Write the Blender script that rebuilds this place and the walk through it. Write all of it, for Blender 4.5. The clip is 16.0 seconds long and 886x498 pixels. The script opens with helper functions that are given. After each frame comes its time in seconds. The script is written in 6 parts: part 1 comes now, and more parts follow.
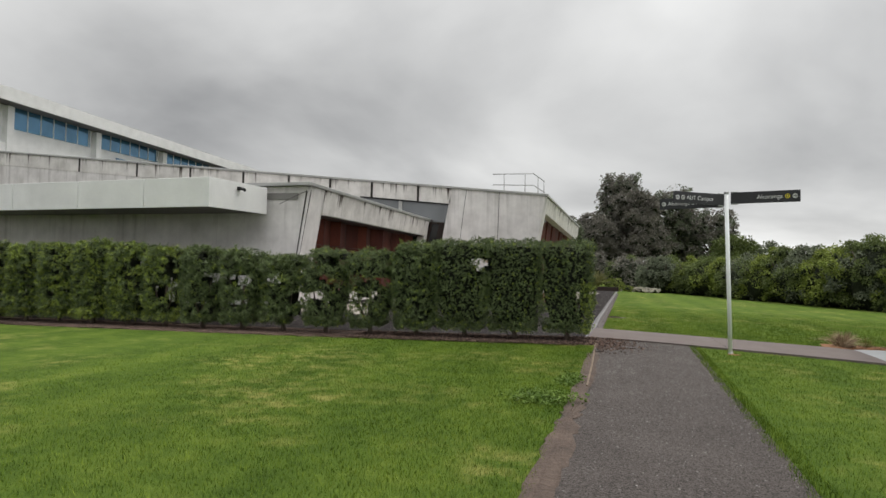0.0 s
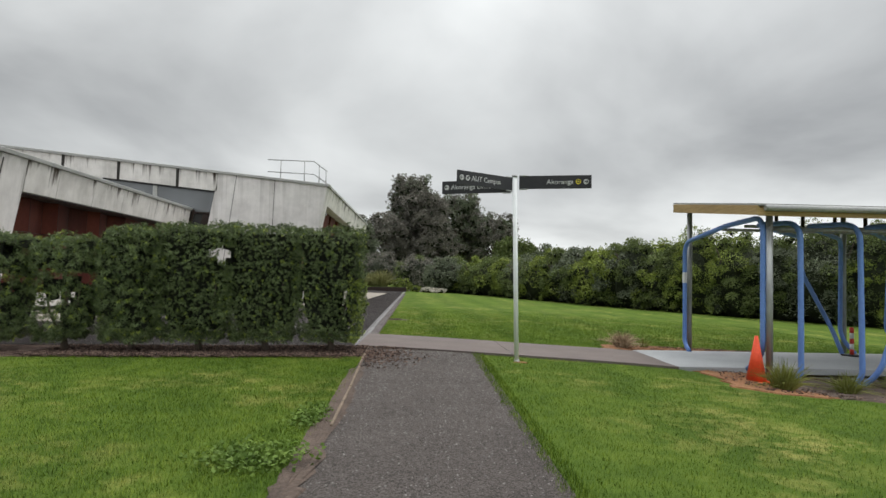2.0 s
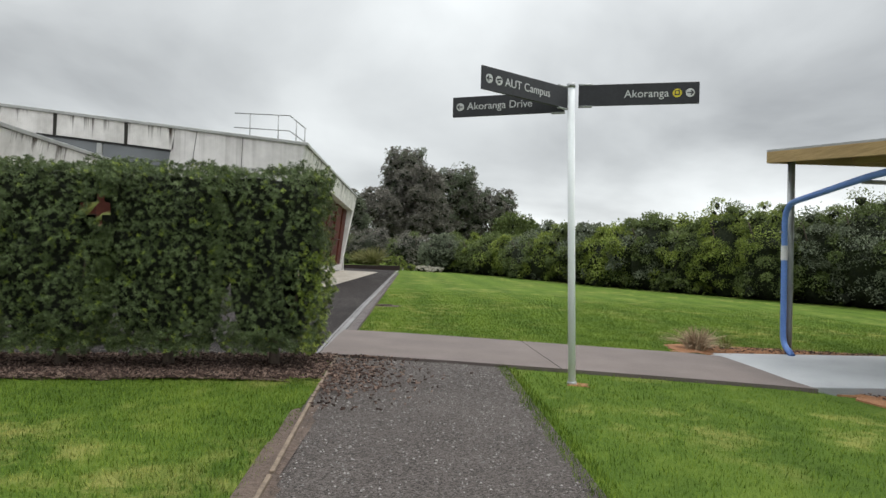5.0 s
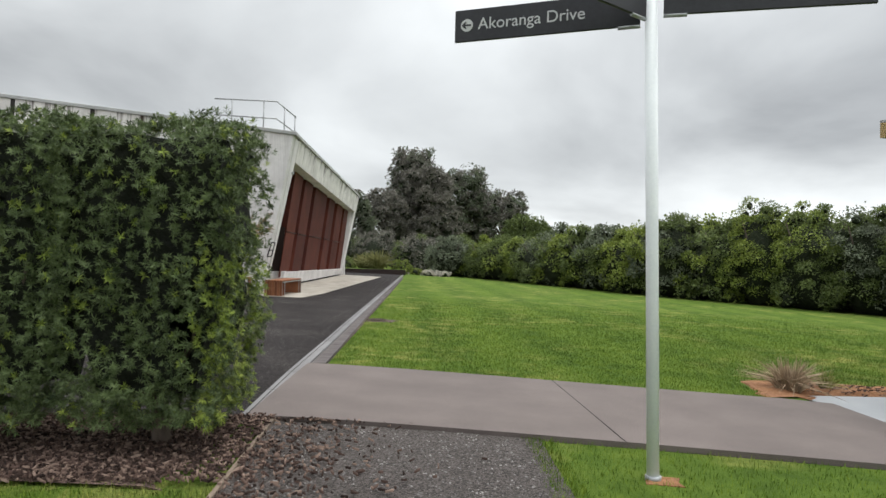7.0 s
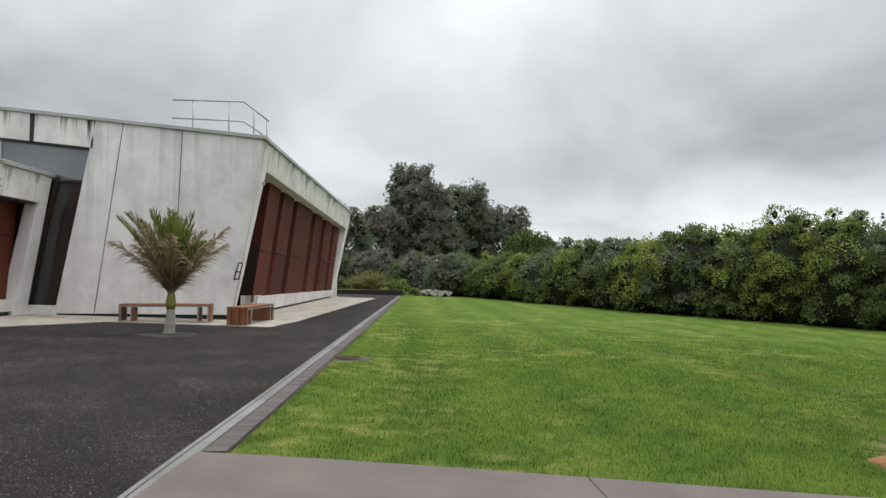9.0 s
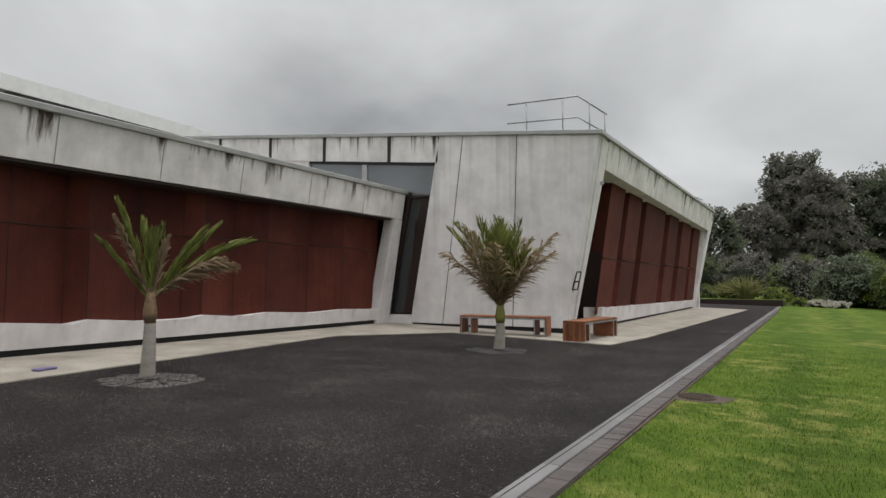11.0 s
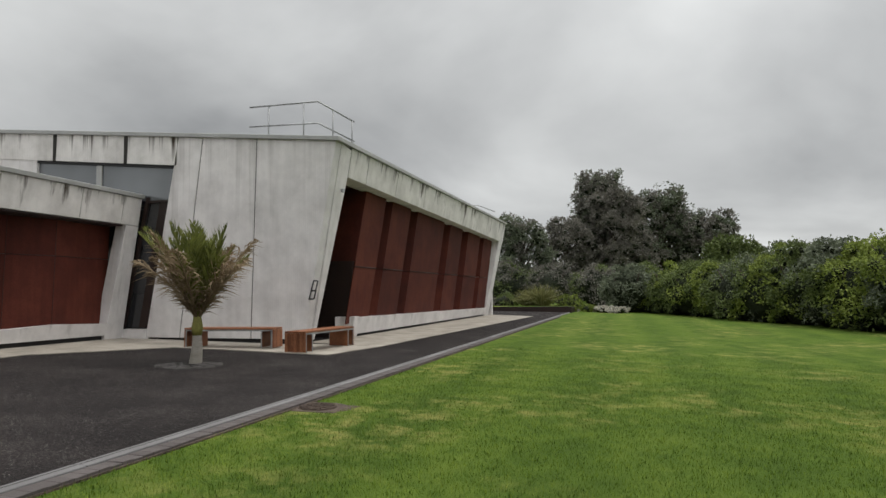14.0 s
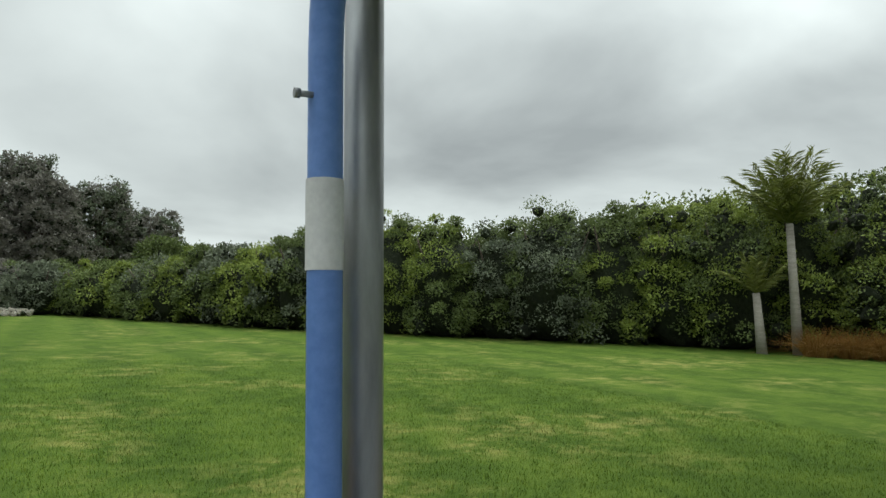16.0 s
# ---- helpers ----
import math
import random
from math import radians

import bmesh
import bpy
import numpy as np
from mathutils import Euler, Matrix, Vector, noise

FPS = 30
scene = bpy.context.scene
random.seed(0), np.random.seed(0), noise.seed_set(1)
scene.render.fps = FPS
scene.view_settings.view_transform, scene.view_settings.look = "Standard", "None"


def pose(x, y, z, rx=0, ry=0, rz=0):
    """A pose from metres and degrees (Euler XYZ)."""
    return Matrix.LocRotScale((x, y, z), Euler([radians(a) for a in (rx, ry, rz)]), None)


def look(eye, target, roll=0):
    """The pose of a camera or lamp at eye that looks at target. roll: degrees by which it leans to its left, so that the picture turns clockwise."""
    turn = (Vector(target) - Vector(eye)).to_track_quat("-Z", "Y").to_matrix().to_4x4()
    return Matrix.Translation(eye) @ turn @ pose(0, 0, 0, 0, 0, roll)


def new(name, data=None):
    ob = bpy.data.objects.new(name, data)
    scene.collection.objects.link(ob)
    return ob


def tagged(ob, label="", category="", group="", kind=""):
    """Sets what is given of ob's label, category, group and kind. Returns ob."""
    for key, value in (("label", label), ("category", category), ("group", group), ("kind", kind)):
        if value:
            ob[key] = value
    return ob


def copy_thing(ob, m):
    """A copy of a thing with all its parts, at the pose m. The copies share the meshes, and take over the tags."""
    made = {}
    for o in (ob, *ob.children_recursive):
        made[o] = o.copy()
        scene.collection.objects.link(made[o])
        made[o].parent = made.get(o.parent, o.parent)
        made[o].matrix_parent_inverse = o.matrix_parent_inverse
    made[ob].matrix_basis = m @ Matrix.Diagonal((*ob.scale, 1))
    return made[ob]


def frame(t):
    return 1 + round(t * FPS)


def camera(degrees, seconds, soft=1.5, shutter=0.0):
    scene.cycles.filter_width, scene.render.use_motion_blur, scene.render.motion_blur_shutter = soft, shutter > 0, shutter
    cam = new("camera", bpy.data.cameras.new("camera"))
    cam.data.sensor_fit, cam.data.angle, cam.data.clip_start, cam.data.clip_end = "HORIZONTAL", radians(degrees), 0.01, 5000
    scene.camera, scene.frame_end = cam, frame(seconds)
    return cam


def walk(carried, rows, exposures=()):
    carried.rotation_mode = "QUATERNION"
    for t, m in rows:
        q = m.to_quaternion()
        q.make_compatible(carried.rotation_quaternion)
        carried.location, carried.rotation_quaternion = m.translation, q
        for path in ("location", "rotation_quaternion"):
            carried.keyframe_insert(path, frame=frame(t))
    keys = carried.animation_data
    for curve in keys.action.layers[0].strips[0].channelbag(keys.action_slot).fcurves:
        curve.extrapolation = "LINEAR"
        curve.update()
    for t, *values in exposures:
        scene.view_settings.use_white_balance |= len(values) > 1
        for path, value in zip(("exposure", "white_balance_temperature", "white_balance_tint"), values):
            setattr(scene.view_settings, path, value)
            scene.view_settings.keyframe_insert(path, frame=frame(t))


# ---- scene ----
cam = camera(68.3, 16.0)
# rows: seconds, eye, target, roll, on a plane that leans with the lawn; LEVEL brings them upright
LEVEL = Matrix.Rotation(radians(1.7), 4, "Y")
PATH = [
    (0, (0.467, 0.314, 1.480), (-0.130, 2.410, 1.538), 2.6),
    (0.5, (0.555, 1.001, 1.488), (0.049, 3.120, 1.547), 2.6),
    (1, (0.601, 1.625, 1.465), (0.473, 3.800, 1.553), 2.3),
    (1.5, (0.697, 2.321, 1.448), (0.761, 4.498, 1.533), 2.8),
    (2, (0.716, 3.088, 1.391), (0.792, 5.265, 1.485), 2.9),
    (2.5, (0.751, 3.770, 1.347), (0.846, 5.946, 1.446), 2.9),
    (3, (0.729, 4.510, 1.344), (0.825, 6.686, 1.440), 2.9),
    (3.5, (0.704, 5.152, 1.312), (0.806, 7.328, 1.412), 2.9),
    (4, (0.698, 5.846, 1.269), (0.788, 8.021, 1.361), 2.9),
    (4.2, (0.688, 6.173, 1.297), (0.790, 8.350, 1.323), 3.1),
    (6.3, (0.750, 9.049, 1.294), (0.836, 11.227, 1.318), 3.3),
    (6.5, (0.793, 9.360, 1.320), (0.868, 11.538, 1.344), 3.1),
    (7, (0.911, 10.064, 1.334), (0.979, 12.242, 1.368), 3.3),
    (7.5, (1.041, 10.878, 1.307), (1.104, 13.056, 1.370), 3.0),
    (8, (1.214, 11.587, 1.348), (1.294, 13.763, 1.424), 3.1),
    (8.2, (1.266, 11.824, 1.339), (1.362, 14.001, 1.428), 2.5),
    (10.3, (1.226, 14.258, 1.473), (0.713, 16.375, 1.550), 2.8),
    (10.5, (1.224, 14.459, 1.440), (0.494, 16.510, 1.565), 2.0),
    (11, (1.300, 14.918, 1.454), (0.222, 16.812, 1.530), 1.7),
    (11.5, (1.495, 15.286, 1.472), (0.048, 16.916, 1.522), 1.6),
    (12, (1.718, 15.722, 1.514), (0.077, 17.157, 1.559), 1.8),
    (12.5, (2.053, 16.011, 1.498), (0.519, 17.558, 1.571), 1.5),
    (13, (2.605, 16.286, 1.487), (1.225, 17.971, 1.579), 1.3),
    (13.5, (3.148, 16.393, 1.472), (2.128, 18.317, 1.587), 1.1),
    (14, (3.706, 16.390, 1.463), (3.081, 18.475, 1.589), 1.1),
    (14.5, (4.261, 16.399, 1.448), (4.058, 18.566, 1.574), 1.7),
    (15, (4.880, 16.376, 1.416), (5.088, 18.542, 1.548), 1.6),
    (15.5, (5.521, 16.072, 1.474), (6.157, 18.153, 1.616), 1.1),
    (16, (6.227, 16.071, 1.472), (7.245, 17.992, 1.640), 1.3),
]
walk(cam, [(t, LEVEL @ look(eye, target, roll)) for t, eye, target, roll in PATH],
     [(0, -0.09, 6800, 12), (2, -0.02, 6650, 10), (4, 0.07, 6550, 9), (6.5, 0.21, 6550, 10), (8.2, 0.18, 6500, 10), (10.4, -0.14, 6550, 11), (12, -0.27, 6850, 12),
      (13.5, -0.28, 6750, 11), (14.5, -0.22, 6650, 10), (15.5, -0.20, 6480, 3), (16, -0.03, 6480, 2)])

# ---- sky and sun: a bright overcast ----
world = bpy.data.worlds.new("overcast_sky")
scene.world = world
world.use_nodes = True
wn, wl = world.node_tree.nodes, world.node_tree.links
wn.clear()


def wmath(op, a, b=None, c=None):
    n = wn.new("ShaderNodeMath")
    n.operation = op
    for i, v in enumerate((a, b, c)):
        if v is None:
            continue
        if isinstance(v, (int, float)):
            n.inputs[i].default_value = v
        else:
            wl.new(v, n.inputs[i])
    return n.outputs[0]


w_coord = wn.new("ShaderNodeTexCoord")
w_sep = wn.new("ShaderNodeSeparateXYZ")
wl.new(w_coord.outputs["Generated"], w_sep.inputs[0])
w_up = wmath("MAXIMUM", w_sep.outputs[2], 0.0)
w_den = wmath("ADD", w_up, 0.30)
w_comb = wn.new("ShaderNodeCombineXYZ")
wl.new(wmath("DIVIDE", w_sep.outputs[0], w_den), w_comb.inputs[0])
wl.new(wmath("DIVIDE", w_sep.outputs[1], w_den), w_comb.inputs[1])
w_noise = wn.new("ShaderNodeTexNoise")
w_noise.inputs["Scale"].default_value = 0.95
w_noise.inputs["Detail"].default_value = 8
w_noise.inputs["Roughness"].default_value = 0.47
w_noise.inputs["Distortion"].default_value = 0.35
wl.new(w_comb.outputs[0], w_noise.inputs["Vector"])
w_ramp = wn.new("ShaderNodeValToRGB")
w_ramp.color_ramp.elements[0].position, w_ramp.color_ramp.elements[0].color = 0.32, (0.262, 0.274, 0.284, 1)
w_ramp.color_ramp.elements[1].position, w_ramp.color_ramp.elements[1].color = 0.66, (0.625, 0.652, 0.662, 1)
wl.new(w_noise.outputs["Fac"], w_ramp.inputs[0])
# the cloud deck brightens towards the zenith, as an overcast sky does
w_zen = wmath("MULTIPLY_ADD", wmath("POWER", w_up, 2.2), 4.8, 1.0)
w_hor = wmath("MULTIPLY_ADD", wmath("POWER", wmath("SUBTRACT", 1.0, w_up), 6.0), 1.15, w_zen)
w_cloud = wn.new("ShaderNodeBackground")
wl.new(w_ramp.outputs[0], w_cloud.inputs["Color"])
wl.new(wmath("MULTIPLY", w_hor, wmath("MULTIPLY_ADD", w_sep.outputs[0], 0.13, 1.0)), w_cloud.inputs["Strength"])
w_sky = wn.new("ShaderNodeTexSky")
w_sky.sky_type, w_sky.sun_disc = "NISHITA", False
w_sky.sun_elevation, w_sky.sun_rotation = radians(68), radians(63)
w_clear = wn.new("ShaderNodeBackground")
w_clear.inputs["Strength"].default_value = 0.08
wl.new(w_sky.outputs[0], w_clear.inputs["Color"])
w_mix = wn.new("ShaderNodeMixShader")
w_mix.inputs[0].default_value = 0.93
wl.new(w_clear.outputs[0], w_mix.inputs[1])
wl.new(w_cloud.outputs[0], w_mix.inputs[2])
w_out = wn.new("ShaderNodeOutputWorld")
wl.new(w_mix.outputs[0], w_out.inputs["Surface"])

sun = new("sun", bpy.data.lights.new("sun", "SUN"))
sun.data.energy, sun.data.angle, sun.data.color = 1.5, radians(28), (1.0, 0.97, 0.93)
sun.matrix_world = look((0, 0, 40), (-8, -4, 18))


# ---- materials ----
def ramp_node(nt, fac, stops):
    r = nt.nodes.new("ShaderNodeValToRGB")
    el = r.color_ramp.elements
    while len(el) < len(stops):
        el.new(0.5)
    for e, (p, c) in zip(el, stops):
        e.position, e.color = p, (*c, 1)
    nt.links.new(fac, r.inputs[0])
    return r.outputs[0]


def noise_node(nt, scale, detail=4, rough=0.55, vec=None, stretch=None, distortion=0.0):
    n = nt.nodes.new("ShaderNodeTexNoise")
    n.inputs["Scale"].default_value, n.inputs["Detail"].default_value = scale, detail
    n.inputs["Roughness"].default_value, n.inputs["Distortion"].default_value = rough, distortion
    if vec is None:
        vec = nt.nodes.new("ShaderNodeTexCoord").outputs["Object"]
    if stretch:
        m = nt.nodes.new("ShaderNodeMapping")
        m.inputs["Scale"].default_value = stretch
        nt.links.new(vec, m.inputs[0])
        vec = m.outputs[0]
    nt.links.new(vec, n.inputs["Vector"])
    return n.outputs["Fac"]


def mix_node(nt, fac, a, b, mode="MIX"):
    m = nt.nodes.new("ShaderNodeMix")
    m.data_type, m.blend_type = "RGBA", mode
    for sock, v in ((m.inputs[0], fac), (m.inputs[6], a), (m.inputs[7], b)):
        if isinstance(v, (int, float)):
            sock.default_value = v
        elif isinstance(v, tuple):
            sock.default_value = (*v, 1)
        else:
            nt.links.new(v, sock)
    return m.outputs[2]


def math_node(nt, op, a, b=None):
    n = nt.nodes.new("ShaderNodeMath")
    n.operation = op
    for i, v in enumerate((a, b)):
        if v is None:
            continue
        if isinstance(v, (int, float)):
            n.inputs[i].default_value = v
        else:
            nt.links.new(v, n.inputs[i])
    return n.outputs[0]


def base_mat(name, rough=0.8, metal=0.0, spec=0.5):
    m = bpy.data.materials.new(name)
    m.use_nodes = True
    b = m.node_tree.nodes["Principled BSDF"]
    b.inputs["Roughness"].default_value, b.inputs["Metallic"].default_value = rough, metal
    b.inputs["Specular IOR Level"].default_value = spec
    return m, m.node_tree, b


def bump_to(nt, b, height, strength=0.3, distance=0.01):
    n = nt.nodes.new("ShaderNodeBump")
    n.inputs["Strength"].default_value, n.inputs["Distance"].default_value = strength, distance
    nt.links.new(height, n.inputs["Height"])
    nt.links.new(n.outputs[0], b.inputs["Normal"])


def surface(name, dark, light, fine=40.0, coarse=2.0, rough=0.8, metal=0.0, bump=0.3, dist=0.01, spec=0.4, stretch=None, vary=0.0):
    """Two scales of noise between two colours, with fine relief; vary: how much each object differs."""
    m, nt, b = base_mat(name, rough, metal, spec)
    f = noise_node(nt, fine, 5, 0.6, stretch=stretch)
    c = noise_node(nt, coarse, 4, 0.55, stretch=stretch)
    s = math_node(nt, "ADD", math_node(nt, "MULTIPLY", f, 0.5), math_node(nt, "MULTIPLY", c, 0.5))
    if vary:
        info = nt.nodes.new("ShaderNodeObjectInfo")
        s = math_node(nt, "ADD", s, math_node(nt, "MULTIPLY", math_node(nt, "SUBTRACT", info.outputs["Random"], 0.5), vary))
    nt.links.new(ramp_node(nt, s, [(0.36, dark), (0.64, light)]), b.inputs["Base Color"])
    rr = math_node(nt, "ADD", math_node(nt, "MULTIPLY", c, 0.2), rough - 0.1)
    nt.links.new(rr, b.inputs["Roughness"])
    if bump:
        bump_to(nt, b, f, bump, dist)
    return m


def leaf_mat(name, dark, light, rough=0.5, coarse=0.6):
    """Leaves: each one a little different, whole sprays lighter or darker."""
    m, nt, b = base_mat(name, rough, 0.0, 0.2)
    geo = nt.nodes.new("ShaderNodeNewGeometry")
    c = noise_node(nt, coarse, 3, 0.6)
    s = math_node(nt, "ADD", math_node(nt, "MULTIPLY", geo.outputs["Random Per Island"], 0.18), math_node(nt, "MULTIPLY", c, 0.82))
    nt.links.new(ramp_node(nt, s, [(0.28, dark), (0.72, light)]), b.inputs["Base Color"])
    tr = nt.nodes.new("ShaderNodeBsdfTranslucent")
    nt.links.new(ramp_node(nt, s, [(0.28, dark), (0.72, light)]), tr.inputs["Color"])
    mx = nt.nodes.new("ShaderNodeMixShader")
    mx.inputs[0].default_value = 0.2
    out = nt.nodes["Material Output"]
    nt.links.new(b.outputs[0], mx.inputs[1])
    nt.links.new(tr.outputs[0], mx.inputs[2])
    nt.links.new(mx.outputs[0], out.inputs["Surface"])
    return m


def lawn_mat(name, blades=False):
    """Mown grass: fine grain, darker and lighter swathes, dry straw patches; the blades follow the same patches."""
    m, nt, b = base_mat(name, 0.95, 0.0, 0.08)
    big = noise_node(nt, 0.34, 4, 0.6)
    mid = noise_node(nt, 2.4, 6, 0.72, distortion=0.25)
    swathe = noise_node(nt, 0.8, 4, 0.6, stretch=(1.5, 0.9, 1))
    wave = nt.nodes.new("ShaderNodeTexWave")
    wave.wave_type, wave.bands_direction = "BANDS", "X"
    wave.inputs["Scale"].default_value, wave.inputs["Distortion"].default_value = 0.17, 4.0
    wave.inputs["Detail"].default_value, wave.inputs["Detail Scale"].default_value = 3, 0.5
    run = nt.nodes.new("ShaderNodeMapping")
    run.inputs["Rotation"].default_value, run.inputs["Scale"].default_value = (0, 0, radians(-7)), (1, 0.25, 1)
    nt.links.new(nt.nodes.new("ShaderNodeTexCoord").outputs["Object"], run.inputs[0])
    nt.links.new(run.outputs[0], wave.inputs["Vector"])
    swathe = math_node(nt, "ADD", math_node(nt, "MULTIPLY", swathe, 0.80), math_node(nt, "MULTIPLY", wave.outputs["Fac"], 0.22))
    if blades:
        fine = nt.nodes.new("ShaderNodeNewGeometry").outputs["Random Per Island"]
    else:
        fine = noise_node(nt, 60, 4, 0.7, stretch=(1, 0.75, 1))
    s = math_node(nt, "ADD", math_node(nt, "MULTIPLY", fine, 0.30), math_node(nt, "ADD", math_node(nt, "MULTIPLY", mid, 0.42), math_node(nt, "MULTIPLY", swathe, 0.28)))
    k = 1.05 if blades else 0.86
    green = ramp_node(nt, s, [(0.34, (0.042 * k, 0.080 * k, 0.011)), (0.5, (0.086 * k, 0.142 * k, 0.018)), (0.66, (0.155 * k, 0.212 * k, 0.030))])
    dry = ramp_node(nt, s, [(0.35, (0.13, 0.135, 0.035)), (0.65, (0.36, 0.325, 0.115))])
    patch = math_node(nt, "MULTIPLY", ramp_node(nt, big, [(0.48, (0, 0, 0)), (0.61, (1, 1, 1))]), ramp_node(nt, mid, [(0.47, (0, 0, 0)), (0.60, (1, 1, 1))]))
    nt.links.new(mix_node(nt, math_node(nt, "MULTIPLY", patch, 0.62), green, dry), b.inputs["Base Color"])
    if not blades:
        bump_to(nt, b, fine, 0.8, 0.03)
    return m


def gravel_mat(name, stops, scale, bump, dist, rough=0.9, spec=0.3):
    m, nt, b = base_mat(name, rough, 0.0, spec)
    v = nt.nodes.new("ShaderNodeTexVoronoi")
    v.inputs["Scale"].default_value = scale
    nt.links.new(nt.nodes.new("ShaderNodeTexCoord").outputs["Object"], v.inputs["Vector"])
    bw = nt.nodes.new("ShaderNodeSeparateColor")
    nt.links.new(v.outputs["Color"], bw.inputs[0])
    c = noise_node(nt, 0.9, 5, 0.6)
    s = math_node(nt, "ADD", math_node(nt, "MULTIPLY", bw.outputs[0], 0.65), math_node(nt, "MULTIPLY", c, 0.35))
    nt.links.new(ramp_node(nt, s, stops), b.inputs["Base Color"])
    bump_to(nt, b, math_node(nt, "SUBTRACT", 1.0, v.outputs["Distance"]), bump, dist)
    return m


def concrete_mat(name, dark, light, ribs=0.0, drips=0.5):
    """Weathered precast concrete: cloudy tone, upright runs of grime from the top edge, faint ribs."""
    m, nt, b = base_mat(name, 0.85, 0.0, 0.3)
    co = nt.nodes.new("ShaderNodeTexCoord")
    cloud = noise_node(nt, 1.3, 6, 0.62)
    grit = noise_node(nt, 90, 3, 0.6)
    runs = noise_node(nt, 1.0, 4, 0.6, stretch=(5.0, 5.0, 0.22))
    tone = math_node(nt, "ADD", math_node(nt, "MULTIPLY", cloud, 0.62), math_node(nt, "ADD", math_node(nt, "MULTIPLY", runs, 0.2), math_node(nt, "MULTIPLY", grit, 0.18)))
    col = ramp_node(nt, tone, [(0.36, dark), (0.6, light)])
    sep = nt.nodes.new("ShaderNodeSeparateXYZ")
    nt.links.new(co.outputs["Generated"], sep.inputs[0])
    low = math_node(nt, "SUBTRACT", 1.0, sep.outputs[2])
    streak = noise_node(nt, 1.0, 5, 0.66, stretch=(2.6, 2.6, 0.05))
    reach = math_node(nt, "MULTIPLY", math_node(nt, "SUBTRACT", streak, 0.51), 6.0)
    d = nt.nodes.new("ShaderNodeMapRange")
    nt.links.new(math_node(nt, "SUBTRACT", reach, low), d.inputs["Value"])
    d.inputs["From Min"].default_value, d.inputs["From Max"].default_value = -0.05, 0.7
    grime = math_node(nt, "MULTIPLY", d.outputs[0], drips)
    nt.links.new(mix_node(nt, grime, col, (0.052, 0.036, 0.025)), b.inputs["Base Color"])
    h = grit
    if ribs:
        w = nt.nodes.new("ShaderNodeTexWave")
        w.wave_type, w.bands_direction = "BANDS", "X"
        w.inputs["Scale"].default_value, w.inputs["Distortion"].default_value = ribs, 0.05
        nt.links.new(co.outputs["Object"], w.inputs["Vector"])
        h = math_node(nt, "ADD", math_node(nt, "MULTIPLY", w.outputs["Fac"], 1.5), grit)
    bump_to(nt, b, h, 0.35, 0.006)
    return m


def corten_mat():
    m, nt, b = base_mat("rusted_steel", 0.75, 0.25, 0.3)
    c = noise_node(nt, 0.9, 5, 0.6)
    f = noise_node(nt, 30, 5, 0.7)
    runs = noise_node(nt, 1.0, 4, 0.6, stretch=(9.0, 9.0, 0.5))
    info = nt.nodes.new("ShaderNodeObjectInfo")
    s = math_node(nt, "ADD", math_node(nt, "ADD", math_node(nt, "MULTIPLY", c, 0.4), math_node(nt, "MULTIPLY", f, 0.25)),
                  math_node(nt, "ADD", math_node(nt, "MULTIPLY", runs, 0.15), math_node(nt, "MULTIPLY", info.outputs["Random"], 0.12)))
    nt.links.new(ramp_node(nt, s, [(0.30, (0.038, 0.0085, 0.0060)), (0.46, (0.084, 0.0180, 0.0110)), (0.66, (0.162, 0.043, 0.0240))]), b.inputs["Base Color"])
    bump_to(nt, b, f, 0.2, 0.004)
    return m


def glass_mat(name, tint, metal=0.45):
    m, nt, b = base_mat(name, 0.06, metal, 0.8)
    c = noise_node(nt, 0.6, 2, 0.5)
    nt.links.new(ramp_node(nt, c, [(0.3, tuple(v * 0.7 for v in tint)), (0.7, tint)]), b.inputs["Base Color"])
    return m


LAWN = lawn_mat("mown_lawn")
BLADE = lawn_mat("grass_blades", True)
GRAVEL = gravel_mat("gravel", [(0.2, (0.028, 0.023, 0.021)), (0.5, (0.078, 0.066, 0.060)), (0.82, (0.138, 0.120, 0.110)), (0.95, (0.30, 0.275, 0.255))], 105, 1.0, 0.014)
ASPHALT = gravel_mat("asphalt", [(0.2, (0.005, 0.0040, 0.0038)), (0.55, (0.0165, 0.0128, 0.0122)), (0.76, (0.036, 0.029, 0.0275)), (0.88, (0.19, 0.172, 0.158))], 125, 0.9, 0.010, 0.85, 0.18)
FOOTPATH = surface("brown_grey_concrete", (0.088, 0.069, 0.063), (0.150, 0.123, 0.113), 140, 1.5, 0.8, bump=0.15, dist=0.004)
SLAB = surface("pale_concrete_slab", (0.26, 0.27, 0.28), (0.38, 0.39, 0.40), 90, 0.9, 0.75, bump=0.15, dist=0.004)
APRON = surface("pale_aggregate", (0.20, 0.180, 0.150), (0.43, 0.39, 0.335), 60, 1.6, 0.85, bump=0.2, dist=0.005)
KERB = surface("kerb_concrete", (0.120, 0.116, 0.116), (0.205, 0.200, 0.200), 110, 1.2, 0.8, bump=0.2, dist=0.004, vary=0.15)
PAVER = surface("paver", (0.066, 0.055, 0.053), (0.118, 0.101, 0.098), 90, 2.0, 0.85, bump=0.3, dist=0.005, vary=0.16)
BARK = gravel_mat("bark_mulch", [(0.2, (0.045, 0.029, 0.024)), (0.6, (0.125, 0.080, 0.064)), (0.95, (0.27, 0.19, 0.15))], 62, 1.0, 0.012)
SOIL = surface("orange_soil", (0.15, 0.062, 0.026), (0.33, 0.165, 0.080), 25, 2.2, 0.95, bump=0.8, dist=0.03)
